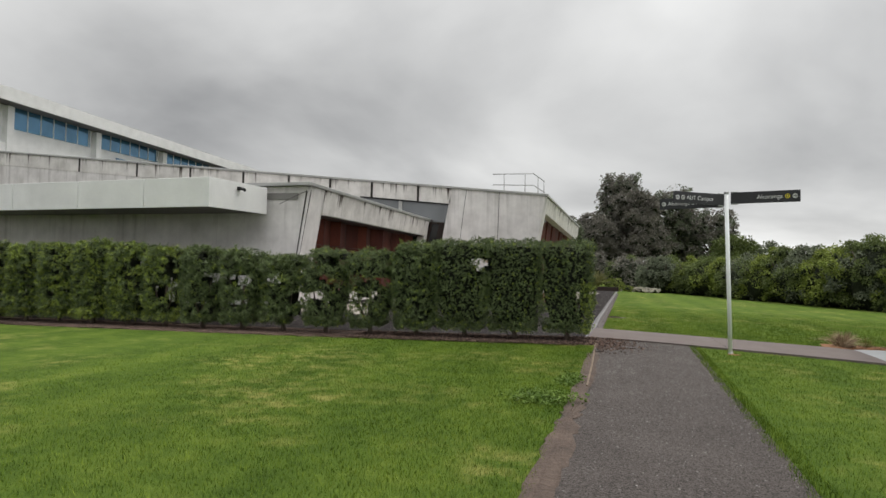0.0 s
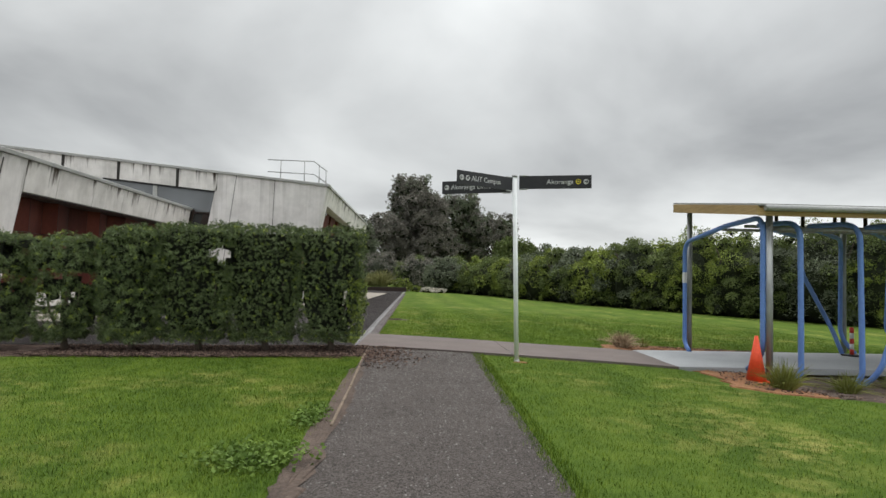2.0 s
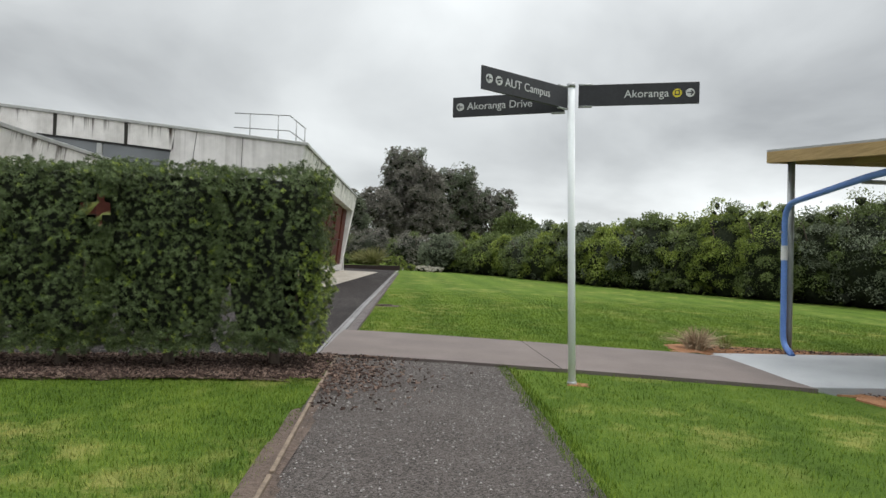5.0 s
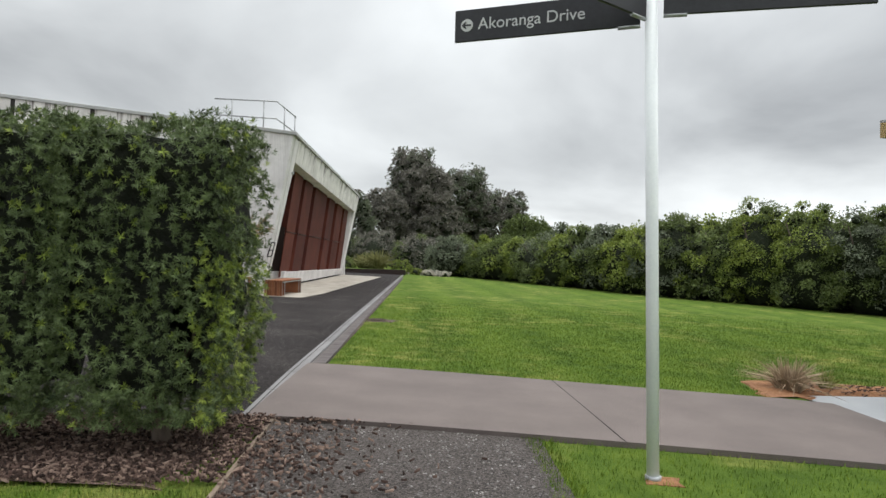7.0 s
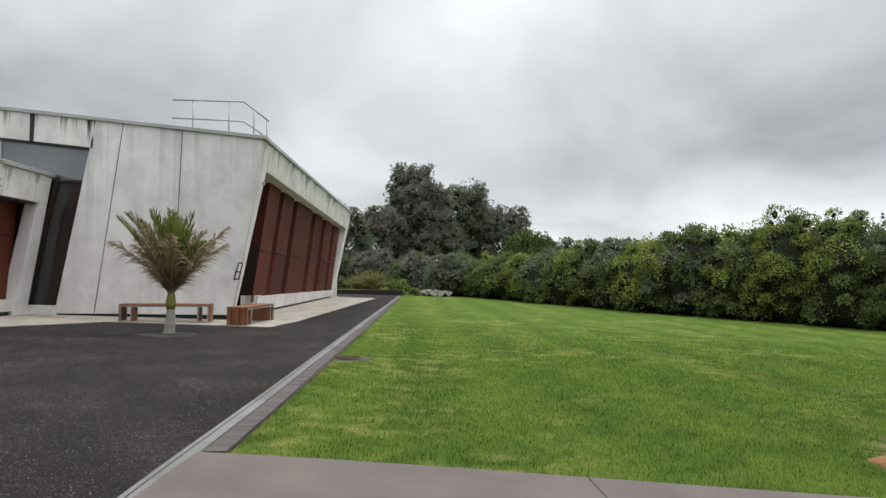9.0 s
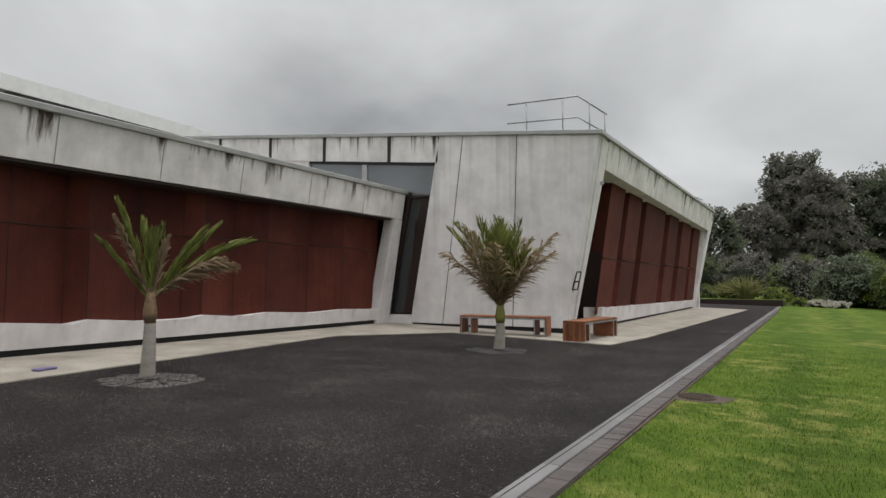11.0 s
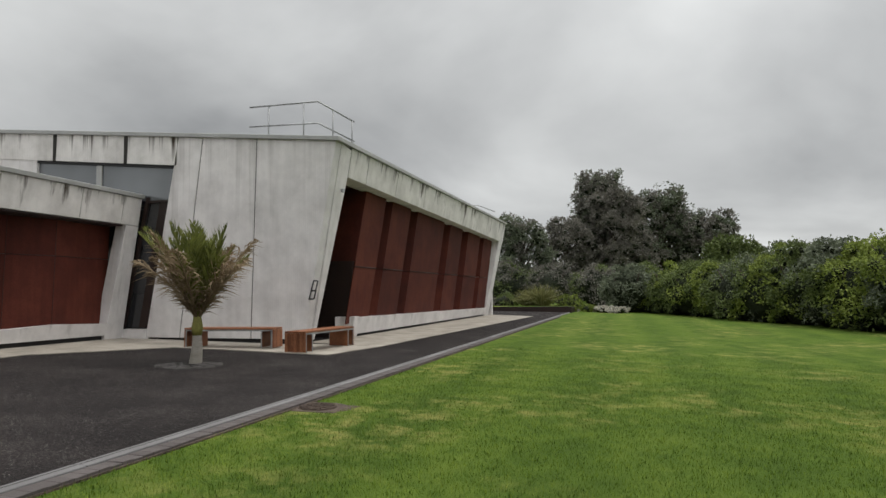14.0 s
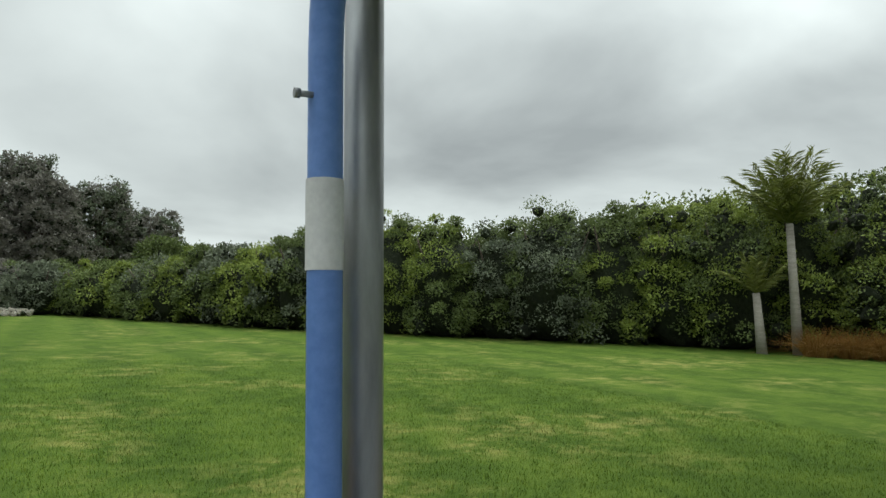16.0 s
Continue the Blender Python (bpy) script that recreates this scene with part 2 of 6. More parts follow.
SOIL_DARK = surface("dark_soil", (0.045, 0.032, 0.026), (0.13, 0.095, 0.075), 30, 2.5, 0.95, bump=0.8, dist=0.03)
CONC = concrete_mat("weathered_concrete", (0.50, 0.477, 0.458), (0.76, 0.732, 0.712), 5.0, 1.1)
CONC_CLEAN = concrete_mat("precast_concrete", (0.55, 0.526, 0.517), (0.765, 0.737, 0.728), 0.0, 0.28)
CONC_RIB = concrete_mat("ribbed_concrete", (0.53, 0.508, 0.50), (0.75, 0.722, 0.713), 6.0, 0.24)
JOINT = surface("grimed_joint", (0.018, 0.016, 0.015), (0.05, 0.045, 0.04), 20, 3, 0.95, bump=0)
COPING = surface("grey_metal_coping", (0.30, 0.30, 0.295), (0.44, 0.44, 0.43), 60, 1.5, 0.5, 0.2, bump=0.05)
CORTEN = corten_mat()
# dark steel parts; also colours the shade under the band and in the entrance
DARKSTEEL_AND_SHADE = surface("dark_steel_and_shade", (0.012, 0.0065, 0.0055), (0.032, 0.016, 0.012), 30, 2, 0.6, bump=0.1)
WHITE = surface("white_cladding", (0.63, 0.635, 0.63), (0.77, 0.775, 0.77), 50, 1.2, 0.55, bump=0.03)
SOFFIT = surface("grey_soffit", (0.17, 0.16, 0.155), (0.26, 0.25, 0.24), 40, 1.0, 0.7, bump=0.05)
GLASS = glass_mat("dark_glass", (0.030, 0.030, 0.033), 0.12)
GLASS_PALE = glass_mat("pale_grey_glass", (0.21, 0.22, 0.23))
BLUEGLASS = glass_mat("blue_glass", (0.10, 0.26, 0.42))
GALV = surface("galvanised_steel", (0.23, 0.235, 0.24), (0.42, 0.43, 0.435), 14, 3, 0.45, 0.55, bump=0.05, stretch=(1, 1, 0.25))
POLE = surface("white_painted_pole", (0.70, 0.73, 0.75), (0.79, 0.81, 0.82), 60, 2, 0.55, bump=0.02)
BLUE = surface("blue_painted_tube", (0.10, 0.20, 0.50), (0.155, 0.275, 0.62), 30, 1.5, 0.5, bump=0.05)
TAPE = surface("white_tape", (0.55, 0.55, 0.56), (0.70, 0.70, 0.70), 50, 4, 0.5, bump=0.05)
TAN = surface("tan_timber", (0.30, 0.20, 0.085), (0.46, 0.32, 0.15), 6, 1.5, 0.75, bump=0.2, dist=0.004, stretch=(0.6, 0.6, 12))
ROOFSHEET = surface("grey_roof_sheet", (0.33, 0.33, 0.33), (0.46, 0.46, 0.46), 20, 1, 0.5, 0.3, bump=0.05)
BENCHWOOD = surface("red_brown_hardwood", (0.155, 0.055, 0.024), (0.31, 0.125, 0.058), 22, 3, 0.6, bump=0.25, dist=0.004, vary=0.3)
SIGN = surface("charcoal_sign_panel", (0.016, 0.016, 0.020), (0.030, 0.030, 0.036), 30, 2, 0.4, bump=0.02)
LETTER = surface("white_lettering", (0.50, 0.50, 0.51), (0.60, 0.60, 0.61), 30, 2, 0.5, bump=0)
YELLOW = surface("yellow_disc", (0.62, 0.50, 0.02), (0.72, 0.58, 0.04), 30, 2, 0.5, bump=0)
ORANGE = surface("orange_plastic", (0.68, 0.060, 0.018), (0.86, 0.100, 0.034), 30, 2, 0.5, bump=0.03)
RED = surface("red_plastic", (0.45, 0.03, 0.02), (0.6, 0.05, 0.035), 30, 2, 0.5, bump=0)
TIMBER = surface("weathered_edging_board", (0.085, 0.062, 0.046), (0.235, 0.182, 0.135), 20, 3, 0.9, bump=0.4, dist=0.006)
TRUNKBARK = surface("grey_brown_bark", (0.045, 0.034, 0.026), (0.13, 0.10, 0.08), 25, 3, 0.95, bump=0.9, dist=0.02, stretch=(1, 1, 0.3))
PALMTRUNK = surface("pale_palm_trunk", (0.22, 0.195, 0.165), (0.40, 0.37, 0.33), 40, 3, 0.9, bump=0.5, dist=0.01, stretch=(0.4, 0.4, 3))
SHAFT = surface("yellow_green_crownshaft", (0.14, 0.13, 0.03), (0.27, 0.25, 0.06), 20, 3, 0.6, bump=0.2)
HUSK = surface("brown_frond_husk", (0.10, 0.060, 0.035), (0.26, 0.17, 0.10), 20, 4, 0.85, bump=0.5)
FROND = leaf_mat("palm_frond", (0.050, 0.062, 0.016), (0.270, 0.295, 0.075), 0.5, 2.5)
FROND_DRY = leaf_mat("dry_palm_frond", (0.17, 0.115, 0.065), (0.44, 0.34, 0.22), 0.7, 1.5)
HEDGE = leaf_mat("hedge_leaf", (0.016, 0.029, 0.011), (0.190, 0.250, 0.098), 0.45, 8.0)
HEDGE_NEW = leaf_mat("hedge_new_leaf", (0.120, 0.180, 0.028), (0.360, 0.430, 0.085), 0.5, 1.6)
# near-black: the shade inside the hedge is put into this colour
SHADE_CORE = surface("shade_core", (0.004, 0.005, 0.003), (0.014, 0.017, 0.008), 8, 1, 0.95, bump=0.9, dist=0.08)
# inner leaves of tree crowns, darkened in colour to stand for their shade
LEAF_SHADE = surface("inner_leaf_shade", (0.006, 0.009, 0.004), (0.026, 0.034, 0.014), 7, 1, 0.95, bump=1.0, dist=0.1)
LEAF_GREEN = leaf_mat("bright_green_leaf", (0.050, 0.080, 0.015), (0.320, 0.385, 0.080), 0.6, 1.1)
LEAF_DARK = leaf_mat("dark_green_leaf", (0.031, 0.048, 0.017), (0.200, 0.250, 0.082), 0.6, 1.1)
LEAF_GREY = leaf_mat("grey_green_leaf", (0.052, 0.066, 0.042), (0.225, 0.255, 0.172), 0.6, 1.1)
LEAF_OLIVE = leaf_mat("olive_leaf", (0.080, 0.076, 0.066), (0.270, 0.255, 0.220), 0.6, 0.6)
FLOWER = leaf_mat("pale_flowers", (0.44, 0.41, 0.36), (0.74, 0.71, 0.63), 0.7, 1.5)
TUSSOCK = leaf_mat("dry_tussock", (0.22, 0.155, 0.10), (0.50, 0.39, 0.27), 0.7, 3)
TUSSOCK_GREEN = leaf_mat("green_tussock", (0.10, 0.125, 0.025), (0.27, 0.28, 0.08), 0.6, 3)
FLAX = leaf_mat("flax_blade", (0.085, 0.095, 0.030), (0.300, 0.285, 0.120), 0.6, 2)
SEDGE = leaf_mat("orange_sedge", (0.17, 0.085, 0.022), (0.36, 0.20, 0.055), 0.7, 2)
CLOVER = leaf_mat("clover_leaf", (0.055, 0.105, 0.016), (0.140, 0.215, 0.040), 0.6, 4)
def chip_mat():
    m, nt, b = base_mat("bark_chip", 0.95, 0.0, 0.2)
    geo = nt.nodes.new("ShaderNodeNewGeometry")
    nt.links.new(ramp_node(nt, geo.outputs["Random Per Island"], [(0.0, (0.018, 0.011, 0.009)), (0.55, (0.080, 0.050, 0.040)), (1.0, (0.24, 0.17, 0.135))]), b.inputs["Base Color"])
    return m


CHIP = chip_mat()
IRON = surface("rusty_iron", (0.040, 0.028, 0.022), (0.105, 0.075, 0.058), 40, 5, 0.85, 0.2, bump=0.3, dist=0.004)
PURPLE = surface("purple_grey_lid", (0.10, 0.085, 0.19), (0.17, 0.15, 0.28), 20, 4, 0.6, bump=0.1)
# black painted parts, and the shade in the gaps under the walls
BLACK = surface("black_paint_and_shade", (0.010, 0.010, 0.011), (0.022, 0.022, 0.023), 30, 3, 0.6, bump=0.05)
CRANE_GREY = surface("grey_crane_steel", (0.22, 0.21, 0.20), (0.40, 0.39, 0.37), 10, 1, 0.6, 0.2, bump=0)
CRANE_DARK = surface("dark_crane_steel", (0.05, 0.05, 0.05), (0.12, 0.12, 0.12), 10, 1, 0.6, 0.2, bump=0)
COUNTERWEIGHT = surface("green_grey_counterweight", (0.22, 0.235, 0.185), (0.34, 0.35, 0.28), 10, 1, 0.8, bump=0)


# ---- building blocks ----
BASE = {}


def thing(name, at, label, category, group="", kind=""):
    """An Empty at a thing's base; its parts are given in world metres."""
    ob = new(name)
    ob.empty_display_size = 0.2
    ob.location = at
    BASE[ob] = Vector(at)
    return tagged(ob, label, category, group, kind)


def part(name, bm, material, parent, label=""):
    """Links a bmesh, in world metres, as one mesh object under a thing or under a part."""
    base = BASE[parent]
    bmesh.ops.translate(bm, verts=bm.verts, vec=-base)
    me = bpy.data.meshes.new(name)
    bm.to_mesh(me)
    bm.free()
    me.materials.append(material)
    ob = new(name, me)
    ob.parent = parent
    BASE[ob] = base
    return tagged(ob, label)


def single(name, bm, material, label, category, kind="", at=(0, 0, 0), group=""):
    """A thing of one mesh."""
    bmesh.ops.translate(bm, verts=bm.verts, vec=-Vector(at))
    me = bpy.data.meshes.new(name)
    bm.to_mesh(me)
    bm.free()
    me.materials.append(material)
    ob = new(name, me)
    ob.location = at
    BASE[ob] = Vector(at)
    return tagged(ob, label, category, group, kind)


def box(bm, x0, x1, y0, y1, z0, z1, bevel=0.0):
    m = Matrix.Translation(((x0 + x1) / 2, (y0 + y1) / 2, (z0 + z1) / 2)) @ Matrix.Diagonal((x1 - x0, y1 - y0, z1 - z0, 1))
    geo = bmesh.ops.create_cube(bm, size=1, matrix=m)
    if bevel:
        edges = {e for v in geo["verts"] for e in v.link_edges}
        bmesh.ops.bevel(bm, geom=list(edges), offset=bevel, segments=2, affect="EDGES", profile=0.5)
    return bm


def turned_box(bm, size, m, bevel=0.0):
    geo = bmesh.ops.create_cube(bm, size=1, matrix=m @ Matrix.Diagonal((*size, 1)))
    if bevel:
        edges = {e for v in geo["verts"] for e in v.link_edges}
        bmesh.ops.bevel(bm, geom=list(edges), offset=bevel, segments=1, affect="EDGES")
    return bm


def prism(bm, pts, way, bevel=0.0):
    """A flat polygon pushed along a way into a solid."""
    way = Vector(way)
    a = [bm.verts.new(p) for p in pts]
    b = [bm.verts.new(Vector(p) + way) for p in pts]
    n = len(pts)
    fs = [bm.faces.new(a), bm.faces.new(b[::-1])]
    fs += [bm.faces.new((a[i], b[i], b[(i + 1) % n], a[(i + 1) % n])) for i in range(n)]
    bmesh.ops.recalc_face_normals(bm, faces=fs)
    if bevel:
        edges = {e for f in fs for e in f.edges}
        bmesh.ops.bevel(bm, geom=list(edges), offset=bevel, segments=1, affect="EDGES")
    return bm


def tube(bm, pts, radius, sides=10, caps=True):
    """A round tube along points; radius is one number or one a point."""
    pts = [Vector(p) for p in pts]
    rads = radius if isinstance(radius, (list, tuple)) else [radius] * len(pts)
    rings, ref = [], None
    for i, p in enumerate(pts):
        way = (pts[min(i + 1, len(pts) - 1)] - pts[max(i - 1, 0)]).normalized()
        if ref is None:
            ref = way.orthogonal().normalized()
        ref = (ref - way * ref.dot(way)).normalized()
        side = way.cross(ref)
        rings.append([bm.verts.new(p + rads[i] * (math.cos(a) * ref + math.sin(a) * side)) for a in [2 * math.pi * k / sides for k in range(sides)]])
    for r, s in zip(rings, rings[1:]):
        for k in range(sides):
            f = bm.faces.new((r[k], r[(k + 1) % sides], s[(k + 1) % sides], s[k]))
            f.smooth = True
    if caps:
        bm.faces.new(rings[0][::-1])
        bm.faces.new(rings[-1])
    return bm


def rounded(pts, radius, steps=5):
    """A line of points with its inner corners rounded."""
    pts = [Vector(p) for p in pts]
    out = [pts[0]]
    for a, b, c in zip(pts, pts[1:], pts[2:]):
        u, v = (a - b), (c - b)
        r = min(radius, u.length * 0.48, v.length * 0.48)
        p, q = b + u.normalized() * r, b + v.normalized() * r
        for k in range(steps + 1):
            t = k / steps
            out.append((1 - t) ** 2 * p + 2 * t * (1 - t) * b + t * t * q)
    return out + [pts[-1]]


def array_mesh(name, verts, faces, material):
    """A mesh from numpy arrays of corners and of quads (or triangles)."""
    me = bpy.data.meshes.new(name)
    k = faces.shape[1]
    me.vertices.add(len(verts))
    me.vertices.foreach_set("co", verts.astype(np.float32).ravel())
    me.loops.add(faces.size)
    me.loops.foreach_set("vertex_index", faces.astype(np.int32).ravel())
    me.polygons.add(len(faces))
    me.polygons.foreach_set("loop_start", np.arange(0, faces.size, k, dtype=np.int32))
    me.update(calc_edges=True)
    me.materials.append(material)
    return me


def unit(v):
    return v / np.maximum(np.linalg.norm(v, axis=-1, keepdims=True), 1e-9)


def leaf_arrays(rng, at, way, length, width, droop=0.25, face=None):
    """Leaves: folded diamonds at points, each along its way."""
    n = len(at)
    length = length * rng.uniform(0.7, 1.3, (n, 1))
    width = width * rng.uniform(0.7, 1.3, (n, 1))
    side = unit(np.cross(way, unit(rng.normal(size=(n, 3))) if face is None else face))
    up = np.cross(side, way)
    mid = at + way * length * 0.5 + up * length * 0.08
    tip = at + way * length - np.array([0, 0, 1.0]) * length * droop
    v = np.stack([at, mid + side * width / 2, tip, mid - side * width / 2], 1).reshape(-1, 3)
    return v, np.arange(4 * n).reshape(-1, 4)


def leaf_object(name, arrays, material, parent, label=""):
    v = np.concatenate([a for a, _ in arrays]) - np.array(BASE[parent])
    f, k = [], 0
    for a, q in arrays:
        f.append(q + k)
        k += len(a)
    ob = new(name, array_mesh(name, v, np.concatenate(f), material))
    ob.parent = parent
    BASE[ob] = BASE[parent]
    return tagged(ob, label)


# ---- the lie of the land ----
def ease(t):
    t = min(max(t, 0.0), 1.0)
    return t * t * (3 - 2 * t)


def gz(x, y):
    """Height of the ground: it falls away to the east and climbs gently to the buildings."""
    if x > 0:
        z = -0.0297 * min(x, 45)
    else:
        north = ease((y - 14.8) / 2.5)
        z = north * 0.020 * min(-x, 14) - (1 - north) * 0.006 * min(-x, 30)
    z += 0.05 * math.exp(-((x - 0.3) / 3) ** 2 - ((y - 16) / 3.5) ** 2)
    z -= 0.20 * math.exp(-((x - 8.8) / 3.0) ** 2 - ((y - 13.5) / 1.6) ** 2)
    z -= 0.16 * ease((x - 5.3) / 0.5) * ease((25 - x) / 2) * ease((y - 14.6) / 0.4) * ease((17.8 - y) / 0.3)
    return z


def sheet(bm, outline, lift, step=0.5, skirt=0.06):
    """A thin layer over the ground inside four corners given as (x, y), corner to corner."""
    a, b, c, d = [Vector(p) for p in outline]
    nu = max(2, int(max((b - a).length, (c - d).length) / step) + 1)
    nv = max(2, int(max((d - a).length, (c - b).length) / step) + 1)
    grid = []
    for j in range(nv):
        row = []
        for i in range(nu):
            u, v = i / (nu - 1), j / (nv - 1)
            p = a * (1 - u) * (1 - v) + b * u * (1 - v) + c * u * v + d * (1 - u) * v
            row.append(bm.verts.new((p.x, p.y, gz(p.x, p.y) + lift)))
        grid.append(row)
    for j in range(nv - 1):
        for i in range(nu - 1):
            bm.faces.new((grid[j][i], grid[j][i + 1], grid[j + 1][i + 1], grid[j + 1][i]))
    rim = [grid[0][i] for i in range(nu)] + [grid[j][-1] for j in range(1, nv)] + [grid[-1][i] for i in range(nu - 2, -1, -1)] + [grid[j][0] for j in range(nv - 2, 0, -1)]
    low = [bm.verts.new(v.co - Vector((0, 0, skirt))) for v in rim]
    for k in range(len(rim)):
        n = (k + 1) % len(rim)
        bm.faces.new((rim[k], low[k], low[n], rim[n]))
    return bm


def ragged(bm, pts, lift, jitter=0.08, rng=random, thick=0.05):
    """A patch of loose ground with an uneven rim round a closed line of (x, y)."""
    out = []
    n = len(pts)
    for i in range(n):
        a, b = Vector(pts[i]), Vector(pts[(i + 1) % n])
        k = max(2, int((b - a).length / 0.15))
        for s in range(k):
            p = a.lerp(b, s / k)
            out.append((p.x + rng.uniform(-jitter, jitter), p.y + rng.uniform(-jitter, jitter)))
    mx, my = sum(p[0] for p in out) / len(out), sum(p[1] for p in out) / len(out)
    rings = []
    for f, up in ((1.0, -thick), (0.96, lift * 0.6), (0.8, lift), (0.5, lift), (0.2, lift)):
        rings.append([bm.verts.new((mx + (x - mx) * f, my + (y - my) * f, gz(mx + (x - mx) * f, my + (y - my) * f) + up * (1 if up < 0 else rng.uniform(0.7, 1.3)))) for x, y in out])
    for r, s in zip(rings, rings[1:]):
        for i in range(len(out)):
            j = (i + 1) % len(out)
            bm.faces.new((r[i], r[j], s[j], s[i]))
    bm.faces.new(rings[-1])
    return bm


# ---- ground, paths and paving ----
bm = bmesh.new()
xs = [-3000, -800, -250, -90, -60, -45] + [v * 1.0 for v in range(-36, 0)] + [v * 0.25 for v in range(0, 64)] + [v * 1.0 for v in range(16, 41)] + [46, 60, 90, 250, 800, 3000]
ys = [-3000, -800, -250, -90, -45, -25, -15, -8] + [v * 1.0 for v in range(-4, 11)] + [11 + v * 0.25 for v in range(0, 36)] + [v * 1.0 for v in range(20, 71)] + [78, 90, 120, 250, 800, 3000]
grid = [[bm.verts.new((x, y, gz(x, y))) for x in xs] for y in ys]
for r, s in zip(grid, grid[1:]):
    for i in range(len(xs) - 1):
        bm.faces.new((r[i], r[i + 1], s[i + 1], s[i])).smooth = True
single("ground", bm, LAWN, "mown green lawn with dry straw-coloured patches", "lawn", "structure")

single("gravel_path", sheet(bmesh.new(), ((-0.16, -6), (1.74, -6), (1.86, 15.0), (-0.12, 15.0)), 0.012), GRAVEL, "grey crushed gravel footpath between lawns", "footpath", "structure")
single("concrete_footpath", sheet(bmesh.new(), ((-0.34, 15.05), (5.42, 14.62), (5.40, 16.95), (-0.30, 17.5)), 0.045, skirt=0.12), FOOTPATH, "brown-grey concrete footpath with a sawn joint", "footpath", "structure")
bm = bmesh.new()
turned_box(bm, (0.005, 2.42, 0.003), pose(2.45, 16.02, gz(2.45, 16.0) + 0.046, 0, 0, 1.5))
single("footpath_joint", bm, JOINT, "thin dark joint sawn across the footpath", "joint", "structure")
single("asphalt_forecourt", sheet(bmesh.new(), ((-17, 15.25), (-0.36, 15.1), (-0.55, 57.9), (-17, 57.9)), 0.025), ASPHALT, "dark asphalt forecourt with pale stone flecks", "forecourt", "structure")
single("apron_east", sheet(bmesh.new(), ((-4.3, 31.3), (-2.2, 31.0), (-1.55, 50.5), (-4.3, 51.5)), 0.04), APRON, "pale exposed-aggregate strip along the wall", "paving", "structure")
single("apron_west", sheet(bmesh.new(), ((-9.6, 18.0), (-7.05, 18.15), (-7.95, 26.5), (-9.6, 26.5)), 0.04), APRON, "pale exposed-aggregate strip along the wall", "paving", "structure")
single("apron_corner", sheet(bmesh.new(), ((-9.6, 26.5), (-7.95, 26.5), (-6.4, 29.0), (-9.6, 31.0)), 0.04), APRON, "pale exposed-aggregate strip along the wall", "paving", "structure")
single("apron_north", sheet(bmesh.new(), ((-6.4, 29.0), (-2.45, 28.75), (-2.2, 31.0), (-9.6, 31.0)), 0.04), APRON, "pale aggregate pad under the benches", "paving", "structure")


# ---- precast building with leaning portals of concrete and rusted steel ----
KB, KA = 0.165, 0.152
xb = lambda z, inset=0.0: -4.0 + KB * z - inset
xa = lambda z, inset=0.0: -9.4 + KA * z - inset
ztop = lambda x: 5.05 + 0.096 * (-3.16 - x)

hall = thing("exhibition_hall", (-6, 31, 0.1), "low weathered concrete building with rusted steel panels", "building")
YF = 30.65
# front wall: leaning panels between slanted joints
cuts = [((-8.66, 0.25), (-7.74, ztop(-7.74))), ((-7.60, 0.25), (-6.98, ztop(-6.98))), ((-5.50, 0.25), (-5.38, ztop(-5.38))), ((-4.0, 0.25), (-3.17, ztop(-3.17)))]
for (a, b), m in zip(zip(cuts, cuts[1:]), (CONC_CLEAN, CONC_CLEAN, CONC_RIB)):
    g = 0.012
    part("wall_panel", prism(bmesh.new(), [(a[0][0] + g, YF, a[0][1]), (b[0][0] - g, YF, b[0][1]), (b[1][0] - g, YF, b[1][1]), (a[1][0] + g, YF, a[1][1])], (0, 0.3, 0), 0.008), m, hall)
for a, w in ((cuts[1], 0.035), (cuts[2], 0.03)):
    part("joint", prism(bmesh.new(), [(a[0][0] - 0.012, YF + 0.02, a[0][1]), (a[0][0] + 0.012, YF + 0.02, a[0][1]), (a[1][0] + w, YF + 0.02, a[1][1]), (a[1][0] - w, YF + 0.02, a[1][1])], (0, 0.25, 0)), JOINT, hall, "grimed dark joint")
# band over the high window
edges = [-7.75, -9.42, -11.86, -14.14, -16.5, -19.2, -22.5, -26, -30, -36]
zlow = lambda x: 4.74 + 0.096 * (-7.73 - x)
for a, b in zip(edges, edges[1:]):
    part("parapet_panel", prism(bmesh.new(), [(a - 0.02, YF, zlow(a)), (a - 0.02, YF, ztop(a)), (b + 0.02, YF, ztop(b)), (b + 0.02, YF, zlow(b))], (0, 0.3, 0), 0.006), CONC, hall)
    part("joint", prism(bmesh.new(), [(b - 0.06, YF - 0.002, zlow(b)), (b + 0.055, YF - 0.002, zlow(b)), (b + 0.075, YF - 0.002, ztop(b)), (b - 0.065, YF - 0.002, ztop(b))], (0, 0.2, 0)), JOINT, hall, "grimed dark joint")
# wall behind the west wing, under the window band
part("rear_wall", prism(bmesh.new(), [(-36, YF + 0.02, 0.2), (-12.5, YF + 0.02, 0.2), (-12.5, YF + 0.02, zlow(-12.5)), (-36, YF + 0.02, zlow(-36))], (0, 0.25, 0)), CONC_CLEAN, hall)
part("coping", prism(bmesh.new(), [(-3.08, YF - 0.06, ztop(-3.08)), (-36, YF - 0.06, ztop(-36)), (-36, YF - 0.06, ztop(-36) + 0.11), (-3.08, YF - 0.06, ztop(-3.08) + 0.11)], (0, 0.45, 0), 0.01), COPING, hall, "grey metal coping")
